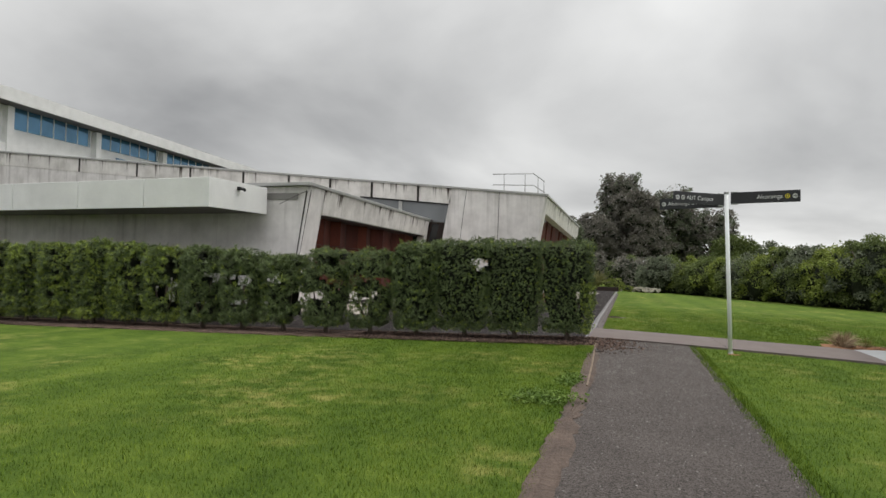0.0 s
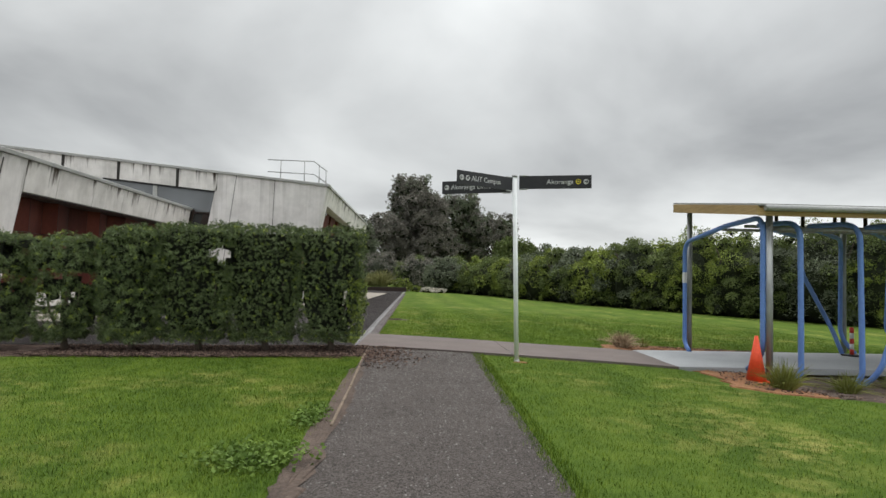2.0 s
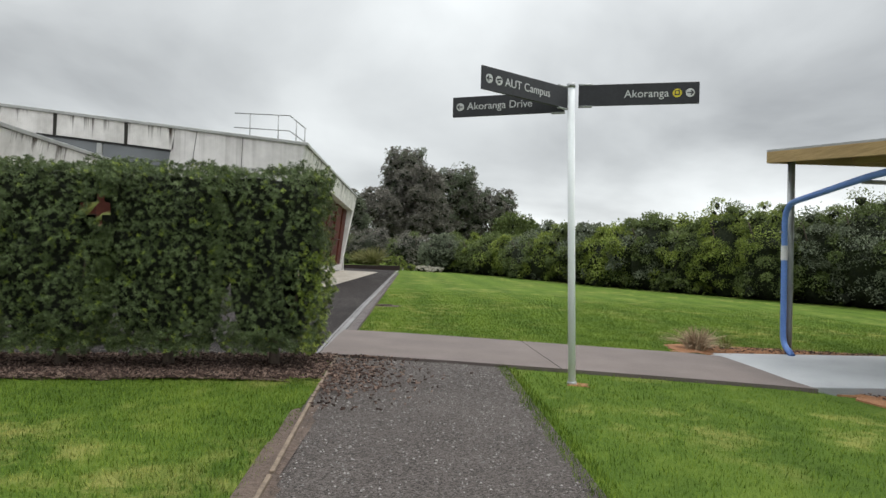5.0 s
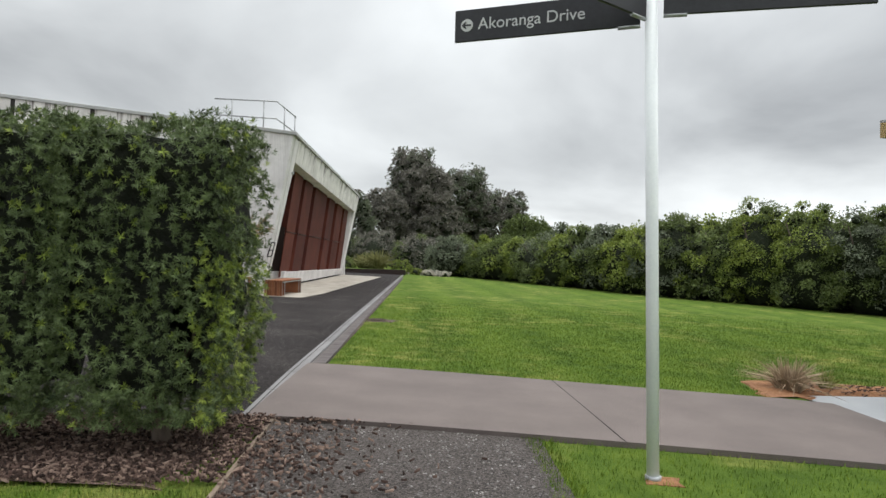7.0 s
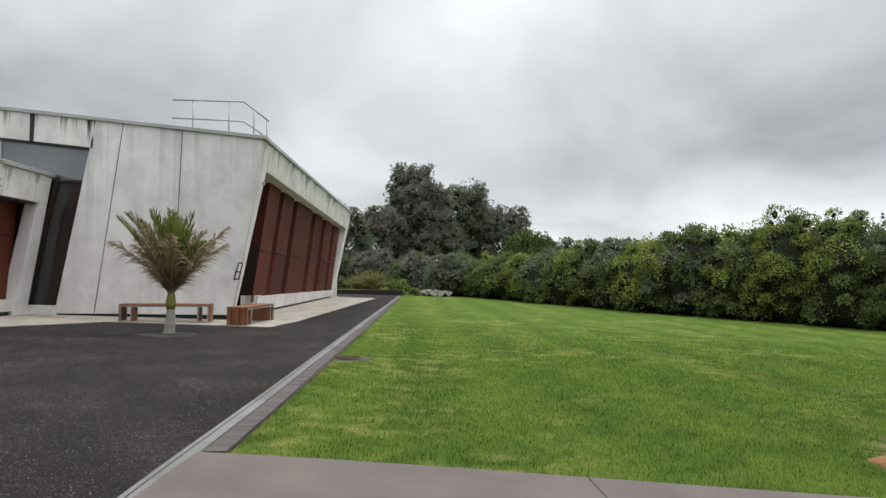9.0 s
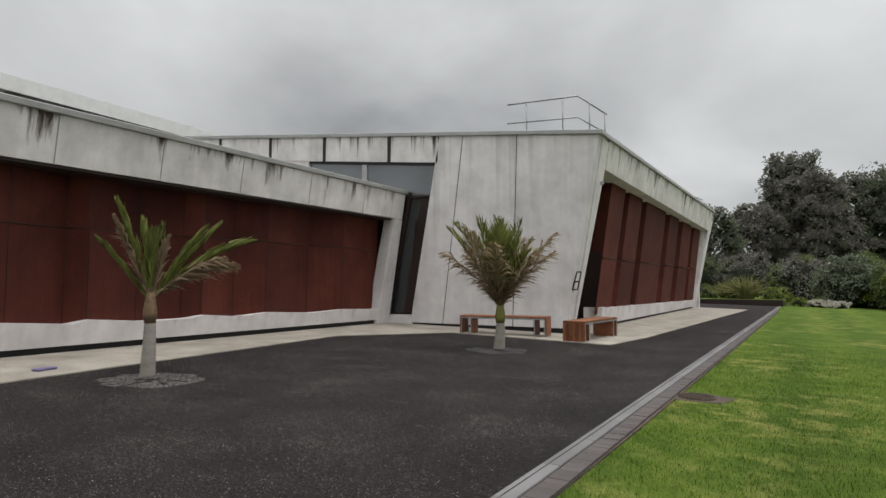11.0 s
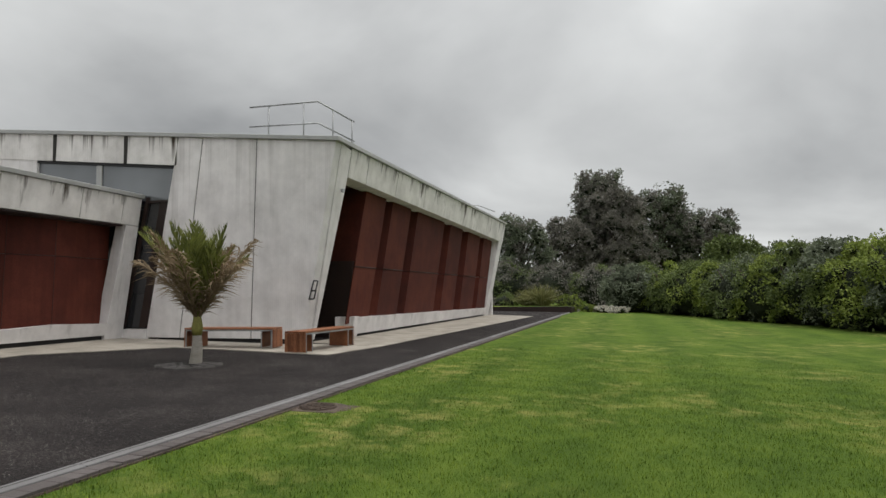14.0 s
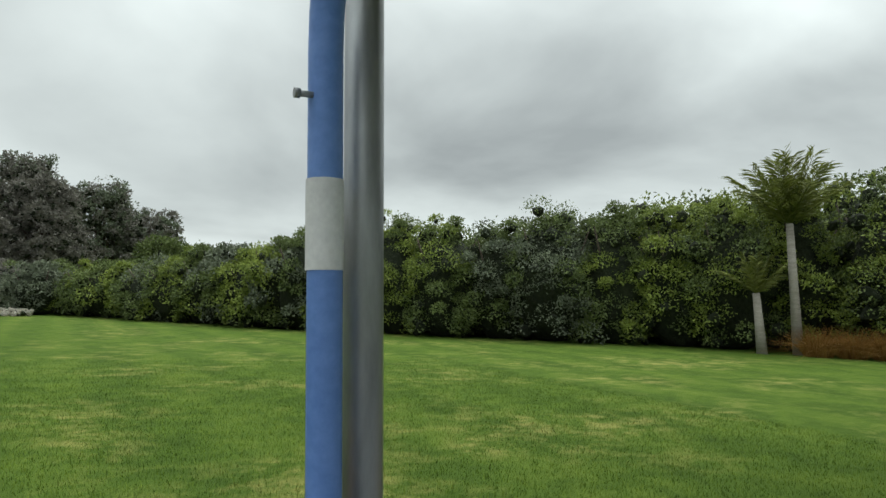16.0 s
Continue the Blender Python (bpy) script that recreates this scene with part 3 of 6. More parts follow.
# corner window with slanted mullions
win = part("window", prism(bmesh.new(), [(-12.6, YF + 0.12, 0.5), (-8.5, YF + 0.12, 0.5), (-7.6, YF + 0.12, 4.9), (-12.6, YF + 0.12, 5.25)], (0, 0.02, 0)), GLASS, hall, "dark glazing with a slanted edge")
for (x0, z0), (x1, z1), w in (((-9.45, 0.45), (-8.72, 3.95), 0.05), ((-8.62, 0.45), (-7.75, 4.75), 0.03), ((-10.35, 3.9), (-10.35, 5.0), 0.09)):
    part("mullion", prism(bmesh.new(), [(x0 - w, YF + 0.06, z0), (x0 + w, YF + 0.06, z0), (x1 + w, YF + 0.06, z1), (x1 - w, YF + 0.06, z1)], (0, 0.08, 0)), DARKSTEEL_AND_SHADE if w < 0.08 else COPING, win)
part("window_head", prism(bmesh.new(), [(-7.7, YF + 0.03, zlow(-7.7)), (-14.5, YF + 0.03, zlow(-14.5)), (-14.5, YF + 0.03, zlow(-14.5) - 0.07), (-7.72, YF + 0.03, zlow(-7.7) - 0.07)], (0, 0.12, 0)), BLACK, win)
part("pane", prism(bmesh.new(), [(-12.6, YF + 0.10, 3.86), (-7.96, YF + 0.10, 3.86), (-7.72, YF + 0.10, 4.75), (-12.6, YF + 0.10, 5.2)], (0, 0.015, 0)), GLASS_PALE, win, "grey glass showing a pale ceiling")
part("window_transom", prism(bmesh.new(), [(-8.72, YF + 0.05, 3.80), (-7.95, YF + 0.05, 3.80), (-7.93, YF + 0.05, 3.86), (-8.70, YF + 0.05, 3.86)], (0, 0.08, 0)), DARKSTEEL_AND_SHADE, win)
part("window_panel", prism(bmesh.new(), [(-8.95, YF + 0.09, 0.5), (-8.62, YF + 0.09, 0.5), (-7.98, YF + 0.09, 3.8), (-8.35, YF + 0.09, 3.8)], (0, 0.02, 0)), DARKSTEEL_AND_SHADE, win)
part("sill", box(bmesh.new(), -9.75, -8.6, YF - 0.05, YF + 0.3, 0.12, 0.46, 0.01), CONC_CLEAN, hall)
# black fill that stands for the shade in the gap under the wall
part("base_gap_shade", box(bmesh.new(), -8.8, -4.05, YF + 0.06, YF + 0.26, -0.1, 0.26), BLACK, hall)

# east portal
y_in0, y_in1 = lambda z: 31.05 + 0.114 * z, lambda z: 49.75 + 0.24 * z
zb = lambda y: 4.31 - 0.0125 * (y - 31.5)
def eface(y, z, inset=0.0):
    return (xb(z, inset), y, z)
part("east_pier", prism(bmesh.new(), [eface(YF + 0.31, 0.22), eface(y_in0(0.22), 0.22), eface(y_in0(zb(31.5)), zb(31.5)), eface(31.54, 5.0), eface(YF + 0.31, 5.06)], (-0.55, 0, 0), 0.01), CONC_CLEAN, hall)
ybs = [31.56, 32.7, 34.96, 37.7, 40.2, 42.6, 45.0, 47.4, 49.6, 51.7]
for a, b in zip(ybs, ybs[1:]):
    part("parapet_panel", prism(bmesh.new(), [eface(a + 0.015, zb(a)), eface(b - 0.015, zb(b)), eface(b - 0.015, 5.05), eface(a + 0.015, 5.05)], (-0.55, 0, 0), 0.006), CONC, hall)
    part("joint", prism(bmesh.new(), [eface(a - 0.03, zb(a) + 0.01, 0.02), eface(a + 0.03, zb(a) + 0.01, 0.02), eface(a + 0.03, 5.05, 0.02), eface(a - 0.03, 5.05, 0.02)], (-0.3, 0, 0)), JOINT, hall, "grimed dark joint")
part("north_pier", prism(bmesh.new(), [eface(y_in1(0.1), 0.1), eface(50.6, 0.0), eface(50.6 + 0.23 * 4.1, 4.07), eface(y_in1(4.07), 4.07)], (-0.9, 0, 0), 0.01), CONC_CLEAN, hall)
part("coping", prism(bmesh.new(), [(xb(5.05) + 0.06, YF + 0.392, 5.055), (xb(5.05) + 0.06, 51.85, 5.055), (xb(5.05) + 0.06, 51.85, 5.16), (xb(5.05) + 0.06, YF + 0.392, 5.165)], (-0.5, 0, 0), 0.01), COPING, hall, "grey metal coping")
# plinth with a folded top edge, and folded steel sheets above it
folds = [33.25, 34.5, 35.09, 36.84, 37.58, 40.93, 41.85, 43.81, 44.86, 47.2, 48.0, 49.9]
deep = [0.02, 0.02, 0.50, 0.02, 0.50, 0.04, 0.52, 0.03, 0.50, 0.03, 0.50, 0.10]
pl_pts = [(xb(0.65) - d - 0.02, y) for y, d in zip(folds, deep)]
for (ax, ay), (bx, by) in zip(pl_pts, pl_pts[1:]):
    t = 0.68 - 0.009 * (ay - 33)
    bm = prism(bmesh.new(), [(xb(0.2), ay, 0.20), (xb(0.2), by, 0.20), (xb(0.66), by, t - 0.009 * (by - ay)), (xb(0.66), ay, t)], (-0.5, 0, 0))
    part("plinth_block", bm, CONC_CLEAN, hall)
sheet_x = lambda d, z: -3.98 + 0.085 * z - d
for i in range(len(folds) - 1):
    y0, y1 = (folds[i] if i else 32.95), folds[i + 1]
    channel = i % 2 == 1
    for z0, z1 in ((0.5, 2.09), (2.11, 4.6)):
        lean = lambda z: 0.20 * (z - 0.65)
        if channel:
            runs = (((y0, 0.06), (y0 + 0.1, 0.46)), ((y0 + 0.1, 0.46), (y1 - 0.1, 0.42)), ((y1 - 0.1, 0.42), (y1, 0.06)))
        else:
            runs = (((y0, 0.06), (y1, 0.06)),)
        for (ya, da), (yb, db) in runs:
            part("rust_sheet", prism(bmesh.new(), [(sheet_x(da, z0), ya + lean(z0), z0), (sheet_x(db, z0), yb + lean(z0), z0), (sheet_x(db, z1), yb + lean(z1), z1), (sheet_x(da, z1), ya + lean(z1), z1)], (-0.02, 0, 0)), CORTEN, hall)
    if not channel:
        part("seam", tube(bmesh.new(), [(sheet_x(0.058, 2.1), y0 + 0.29, 2.10), (sheet_x(0.058, 2.1), y1 + 0.29, 2.10)], 0.016, 5), DARKSTEEL_AND_SHADE, hall)
# added unseen behind the sheets to block light leaking through their gaps
part("added_backing", box(bmesh.new(), -4.85, -4.72, 33.4, 51.1, 0.1, 4.72), DARKSTEEL_AND_SHADE, hall)
# recessed entrance beside the pier; the recess's shade is put into its dark lining
part("entrance_recess", box(bmesh.new(), -5.6, -5.5, 30.96, 33.9, 0.1, 4.9), DARKSTEEL_AND_SHADE, hall)
part("entrance_return", prism(bmesh.new(), [(-4.05, 33.2, 0.1), (-5.5, 33.2, 0.1), (-5.5, 33.2, 2.26), (-3.9, 33.2, 2.26)], (0, 0.06, 0)), DARKSTEEL_AND_SHADE, hall)
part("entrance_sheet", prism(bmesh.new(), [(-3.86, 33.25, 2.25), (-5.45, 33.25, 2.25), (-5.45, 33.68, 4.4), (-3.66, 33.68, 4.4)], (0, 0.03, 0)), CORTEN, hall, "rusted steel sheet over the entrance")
part("entrance_ceiling", box(bmesh.new(), -5.5, -3.95, 30.96, 33.8, 4.4, 4.5), DARKSTEEL_AND_SHADE, hall)
part("entrance_panel", prism(bmesh.new(), [(-4.0, 31.25, 2.2), (-4.35, 32.5, 2.2), (-4.2, 32.5, 4.5), (-3.85, 31.45, 4.5)], (-0.03, 0, 0)), CORTEN, hall, "rusted steel sheet over the entrance")
part("plinth_return", prism(bmesh.new(), [(-3.95, 33.22, 0.1), (-4.35, 33.0, 0.1), (-4.35, 33.0, 0.7), (-3.86, 33.22, 0.7)], (0, 0.35, 0), 0.005), CONC_CLEAN, hall)
part("base_gap_shade", box(bmesh.new(), -4.5, -4.06, 33.3, 50.4, -0.1, 0.21), BLACK, hall)
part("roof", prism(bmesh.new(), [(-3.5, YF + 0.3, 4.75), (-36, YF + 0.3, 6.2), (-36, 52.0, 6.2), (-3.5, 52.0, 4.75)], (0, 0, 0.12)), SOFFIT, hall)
part("north_wall", box(bmesh.new(), -36, -3.9, 51.2, 51.5, 0.0, 4.7), CONC_CLEAN, hall)
part("camera_box", box(bmesh.new(), -3.33, -3.25, 31.2, 31.3, 3.88, 3.97, 0.015), GALV, hall, "small grey camera")
bm = bmesh.new()
for a, b in (((-3.78, 1.66), (-3.68, 1.66)), ((-3.85, 1.42), (-3.74, 1.42)), ((-3.91, 1.22), (-3.78, 1.22)), ((-3.78, 1.66), (-3.90, 1.22)), ((-3.67, 1.66), (-3.77, 1.22))):
    tube(bm, [(a[0] + 0.02, YF - 0.02, a[1]), (b[0] + 0.02, YF - 0.02, b[1])], 0.018, 6)
part("step_iron", bm, BLACK, hall, "small black wall ladder bracket")
# roof guard rail
rail = thing("roof_railing", (-4.5, 31.0, 5.2), "thin galvanised guard rail on the roof corner", "railing")
for pts in ([(-5.75, 30.9, 6.17), (-3.80, 30.9, 6.15), (-3.45, 32.3, 5.95)], [(-5.75, 30.9, 5.66), (-3.80, 30.9, 5.60), (-3.45, 32.3, 5.42)]):
    part("rail_bar", tube(bmesh.new(), pts, 0.022, 8), GALV, rail)
for x, y, z in ((-5.2, 30.9, 6.16), (-4.2, 30.9, 6.15), (-3.66, 31.45, 6.06), (-3.47, 32.2, 5.97)):
    part("post", tube(bmesh.new(), [(x, y, 5.0), (x, y, z)], 0.02, 8), GALV, rail)
    part("bracket", tube(bmesh.new(), [(x, y, 5.0), (x + 0.02, y - 0.05, 5.28)], 0.028, 6), GALV, rail)
rail2 = thing("roof_railing", (-4.0, 50, 5.1), "thin galvanised guard rail on the far roof edge", "railing")
part("rail_bar", tube(bmesh.new(), [(-5.6, 49.6, 5.95), (-4.2, 49.6, 5.9), (-3.6, 51, 5.7)], 0.022, 6), GALV, rail2)
part("post", tube(bmesh.new(), [(-4.2, 49.6, 4.9), (-4.2, 49.6, 5.9)], 0.02, 6), GALV, rail2)

# added ground sheet, keeps green light from the lawn off the white building
single("bounce_ground", sheet(bmesh.new(), ((-140, -60), (-17.1, -60), (-17.1, 150), (-140, 150)), 0.03, step=8), ASPHALT, "dark ground sheet added to cut green bounce light on the walls", "yard", "structure")

# west wing
wing = thing("west_wing", (-12, 24, 0.15), "low concrete wing with a band of rusted steel", "building")
def aface(y, z, inset=0.0):
    return (xa(z, inset), y, z)
part("corner_pier", prism(bmesh.new(), [aface(18.12, 0.34), aface(19.1, 0.34), aface(19.25, 3.22), aface(19.25, 4.0), aface(18.26, 4.0)], (-0.6, 0, 0), 0.012), CONC_CLEAN, wing)
yas = [19.27, 20.7, 22.6, 24.5, 26.6, 28.7, 30.0, 30.62]
for a, b in zip(yas, yas[1:]):
    part("parapet_panel", prism(bmesh.new(), [aface(a + 0.008, 3.22 - 0.0035 * (a - 19.2)), aface(b - 0.008, 3.22 - 0.0035 * (b - 19.2)), aface(b - 0.008, 4.0 - 0.0088 * (b - 19.2)), aface(a + 0.008, 4.0 - 0.0088 * (a - 19.2))], (-0.6, 0, 0), 0.006), CONC, wing)
# dark strip painted in for the shadow line under the band
part("soffit_shade_strip", prism(bmesh.new(), [aface(19.2, 3.205, 0.03), aface(30.1, 3.165, 0.03), aface(30.1, 3.165, 0.62), aface(19.2, 3.205, 0.62)], (0, 0, -0.03)), DARKSTEEL_AND_SHADE, wing, "dark strip standing in for the shade line under the band")
part("inner_pier", prism(bmesh.new(), [aface(30.0, 0.18), aface(30.62, 0.18), aface(30.62, 3.17), aface(30.2, 3.17)], (-0.35, 0, 0), 0.01), CONC_CLEAN, wing)
part("coping", prism(bmesh.new(), [aface(18.15, 4.006, -0.05), aface(30.66, 3.905, -0.05), aface(30.66, 4.01, -0.05), aface(18.15, 4.11, -0.05)], (-0.6, 0, 0), 0.01), COPING, wing, "grey metal coping")
afolds = [19.15, 20.3, 21.34, 21.58, 22.72, 23.67, 23.96, 25.04, 25.71, 27.38, 28.43, 30.24]
adeep = [0.34, 0.04, 0.32, 0.02, 0.34, 0.28, 0.02, 0.32, 0.02, 0.28, 0.02, 0.22]
for i in range(len(afolds) - 1):
    y0, y1, d0, d1 = afolds[i], afolds[i + 1], adeep[i], adeep[i + 1]
    t0, t1 = 0.78 - 0.25 * d0 - 0.009 * (y0 - 19), 0.78 - 0.25 * d1 - 0.009 * (y1 - 19)
    bm = prism(bmesh.new(), [(xa(0.3), y0, 0.335), (xa(0.3), y1, 0.335), (xa(0.75), y1, t1), (xa(0.75), y0, t0)], (-0.5, 0, 0))
    part("plinth_block", bm, CONC_CLEAN, wing)
for i in range(len(afolds) - 1):
    y0, y1, d0, d1 = afolds[i], afolds[i + 1], adeep[i] + 0.04, adeep[i + 1] + 0.04
    for z0, z1 in ((0.55, 2.29), (2.29, 3.6)):
        f = lambda y, d, z: (-9.33 + 0.03 * z - d, y, z)
        part("rust_sheet", prism(bmesh.new(), [f(y0, d0, z0), f(y1, d1, z0), f(y1, d1, z1), f(y0, d0, z1)], (-0.02, 0, 0)), CORTEN, wing)
for i in range(len(afolds) - 1):
    part("seam", tube(bmesh.new(), [(-9.33 + 0.03 * 2.29 - adeep[i] - 0.038, afolds[i], 2.29), (-9.33 + 0.03 * 2.29 - adeep[i + 1] - 0.038, afolds[i + 1], 2.29)], 0.009, 5), DARKSTEEL_AND_SHADE, wing)
for y, d in zip(afolds[1:-1], adeep[1:-1]):
    part("seam", tube(bmesh.new(), [(-9.33 + 0.03 * z - d - 0.038, y, z) for z in (0.6, 3.3)], 0.006, 5), DARKSTEEL_AND_SHADE, wing)
part("joint", prism(bmesh.new(), [aface(18.15, 0.4, -0.004), aface(18.165, 0.4, -0.004), aface(18.335, 3.9, -0.004), aface(18.29, 3.9, -0.004)], (-0.02, 0, 0)), JOINT, wing, "grimed dark joint")
part("joint", prism(bmesh.new(), [aface(19.07, 0.4, -0.004), aface(19.13, 0.4, -0.004), aface(19.12, 1.0, -0.004), aface(19.11, 1.0, -0.004)], (-0.02, 0, 0)), JOINT, wing, "grimed dark joint")
# the gap's shade under the plinth, drawn as a black box
part("base_gap_shade", box(bmesh.new(), -9.9, -9.44, 18.3, 30.5, 0.0, 0.34), BLACK, wing)
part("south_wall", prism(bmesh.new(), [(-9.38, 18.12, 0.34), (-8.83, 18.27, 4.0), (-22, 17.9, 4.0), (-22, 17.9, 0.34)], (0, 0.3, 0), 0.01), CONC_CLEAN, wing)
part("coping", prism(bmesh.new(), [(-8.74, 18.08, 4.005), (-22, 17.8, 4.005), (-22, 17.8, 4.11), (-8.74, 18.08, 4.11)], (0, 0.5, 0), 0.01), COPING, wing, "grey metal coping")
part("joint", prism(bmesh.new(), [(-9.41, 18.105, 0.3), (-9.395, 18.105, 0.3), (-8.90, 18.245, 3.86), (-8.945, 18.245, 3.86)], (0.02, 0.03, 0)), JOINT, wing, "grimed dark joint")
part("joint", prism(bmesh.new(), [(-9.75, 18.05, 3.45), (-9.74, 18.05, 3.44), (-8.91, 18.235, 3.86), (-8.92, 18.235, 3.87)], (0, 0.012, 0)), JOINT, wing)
part("base_gap_shade", box(bmesh.new(), -22, -9.5, 18.16, 18.4, 0.0, 0.35), BLACK, wing)
part("roof", box(bmesh.new(), -22, -9.2, 18.2, 30.6, 3.6, 3.8), SOFFIT, wing)
# entrance canopy
canopy = thing("entrance_canopy", (-14, 17, 3.1), "white clad box canopy over the entrance", "canopy")
for a, b in ((-10.4, -12.6), (-12.62, -15.0), (-15.02, -17.6), (-17.62, -22.0)):
    part("fascia_panel", prism(bmesh.new(), [(a, 15.5 + (-10.4 - a) * 0.05, 3.12), (b, 15.5 + (-10.4 - b) * 0.05, 3.12), (b, 15.5 + (-10.4 - b) * 0.05, 3.93), (a, 15.5 + (-10.4 - a) * 0.05, 3.93)], (0, 0.08, 0), 0.006), WHITE, canopy)
part("fascia_end", prism(bmesh.new(), [(-10.4, 15.58, 3.12), (-10.1, 17.95, 3.12), (-10.1, 17.95, 3.93), (-10.4, 15.58, 3.93)], (-0.08, 0, 0), 0.006), WHITE, canopy)
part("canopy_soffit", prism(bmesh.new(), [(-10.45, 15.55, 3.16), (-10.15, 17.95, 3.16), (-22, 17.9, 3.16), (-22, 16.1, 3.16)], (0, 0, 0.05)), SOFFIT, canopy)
part("canopy_top", prism(bmesh.new(), [(-10.45, 15.55, 3.85), (-10.15, 17.95, 3.85), (-22, 17.9, 3.85), (-22, 16.1, 3.85)], (0, 0, 0.05)), COPING, canopy)
bm = bmesh.new()
box(bm, -10.27, -10.20, 16.6, 16.72, 3.70, 3.80, 0.01)
tube(bm, [(-10.2, 16.66, 3.75), (-10.05, 16.6, 3.72), (-9.98, 16.55, 3.68)], 0.045, 8)
part("security_camera", bm, BLACK, canopy, "small black security camera")

# white upper building far behind
XU = -48
upper = thing("upper_building", (XU, 60, 0), "white building with a wide eave and blue windows", "building")
part("wall", box(bmesh.new(), XU - 25, XU, 40.5, 130, 0, 11.3), WHITE, upper)
part("upper_storey", prism(bmesh.new(), [(XU - 0.5, 40.8, 11.4), (XU - 0.5, 130, 11.4), (XU - 0.5, 130, 12.35), (XU - 0.5, 40.8, 14.55)], (-24.5, 0, 0)), WHITE, upper)
part("roof_slab", prism(bmesh.new(), [(XU + 1.0, 38.1, 14.57), (XU + 1.0, 131, 12.25), (XU + 1.0, 131, 13.05), (XU + 1.0, 38.1, 15.66)], (-28, 0, 0)), WHITE, upper)
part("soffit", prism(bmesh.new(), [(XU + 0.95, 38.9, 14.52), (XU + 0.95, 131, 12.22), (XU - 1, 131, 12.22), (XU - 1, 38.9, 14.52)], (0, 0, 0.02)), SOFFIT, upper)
for k in range(9):
    y0 = 41.5 + k * 9.2
    w = part("window", box(bmesh.new(), XU - 0.6, XU - 0.44, y0 + 0.6, y0 + 8.6, (12.65 if k != 1 else 12.9) - 0.16 * k, 14.42 - 0.24 * k), BLUEGLASS, upper, "blue reflecting glass strip")
    for j in range(7):
        part("mullion", box(bmesh.new(), XU - 0.5, XU - 0.40, y0 + 0.6 + j * 1.3, y0 + 0.68 + j * 1.3, (12.65 if k != 1 else 12.9) - 0.16 * k, 14.42 - 0.24 * k), WHITE, w)
    part("column", box(bmesh.new(), XU - 0.5, XU + 0.1, y0 - 0.35, y0 + 0.25, 9, 14.35 - 0.24 * k), WHITE, upper)
part("window", box(bmesh.new(), XU - 0.1, XU + 0.03, 53.0, 54.4, 10.9, 12.1), BLUEGLASS, upper)
# ---- kerb, pavers, mulch bed, edging ----
kerb = thing("kerb_edging", (-0.5, 15.1, 0.02), "pale concrete kerb strip with brick pavers beside the lawn", "kerb", kind="structure")
xk = lambda y: -0.395 - 0.0115 * (min(y, 22) - 15)
y = 15.08
while y < 57:
    n = y + 0.9
    bm = bmesh.new()
    z0, z1 = gz(-0.5, y), gz(-0.5, n)
    prism(bm, [(xk(y), y + 0.003, z0 - 0.06), (xk(y) + 0.14, y + 0.003, z0 - 0.06), (xk(n) + 0.14, n - 0.003, z1 - 0.06), (xk(n), n - 0.003, z1 - 0.06)], (0, 0, 0.102), 0.006)
    part("kerb_stone", bm, KERB, kerb)
    slot = prism(bmesh.new(), [(xk(y) + 0.045, y + 0.01, z0 + 0.035), (xk(y) + 0.056, y + 0.01, z0 + 0.035), (xk(n) + 0.056, n - 0.01, z1 + 0.035), (xk(n) + 0.045, n - 0.01, z1 + 0.035)], (0, 0, 0.0085))
    part("drain_slot", slot, JOINT, kerb, "narrow dark drain slot")
    y = n
shared = None
for k in range(290):
    y = 17.55 + k * 0.115
    x = xk(y) + 0.15
    if shared is None:
        bm = bmesh.new()
        box(bm, 0, 0.16, 0.002, 0.113, -0.08, 0.0, 0.004)
        shared = bpy.data.meshes.new("paver")
        bm.to_mesh(shared)
        bm.free()
        shared.materials.append(PAVER)
    ob = new("paver", shared)
    ob.parent = kerb
    ob.location = Vector((x, y, gz(x, y) + 0.036 + random.uniform(-0.003, 0.003))) - BASE[kerb]
    ob.rotation_euler = (random.uniform(-0.01, 0.01), random.uniform(-0.015, 0.015), random.uniform(-0.01, 0.01))
single("paver_bed", sheet(bmesh.new(), ((-0.31, 17.5), (-0.13, 17.5), (-0.17, 51), (-0.36, 51)), 0.016), SOIL_DARK, "dark bedding under the pavers", "bedding", "structure")

single("mulch_bed", ragged(bmesh.new(), [(-19.5, 13.5), (-8, 13.62), (-2.0, 13.7), (-0.8, 13.82), (-0.15, 13.6), (-0.12, 15.0), (-0.5, 15.2), (-19.5, 15.2)], 0.03, 0.06), BARK, "brown bark mulch bed under the hedge", "mulch", "structure")
rng = np.random.default_rng(3)


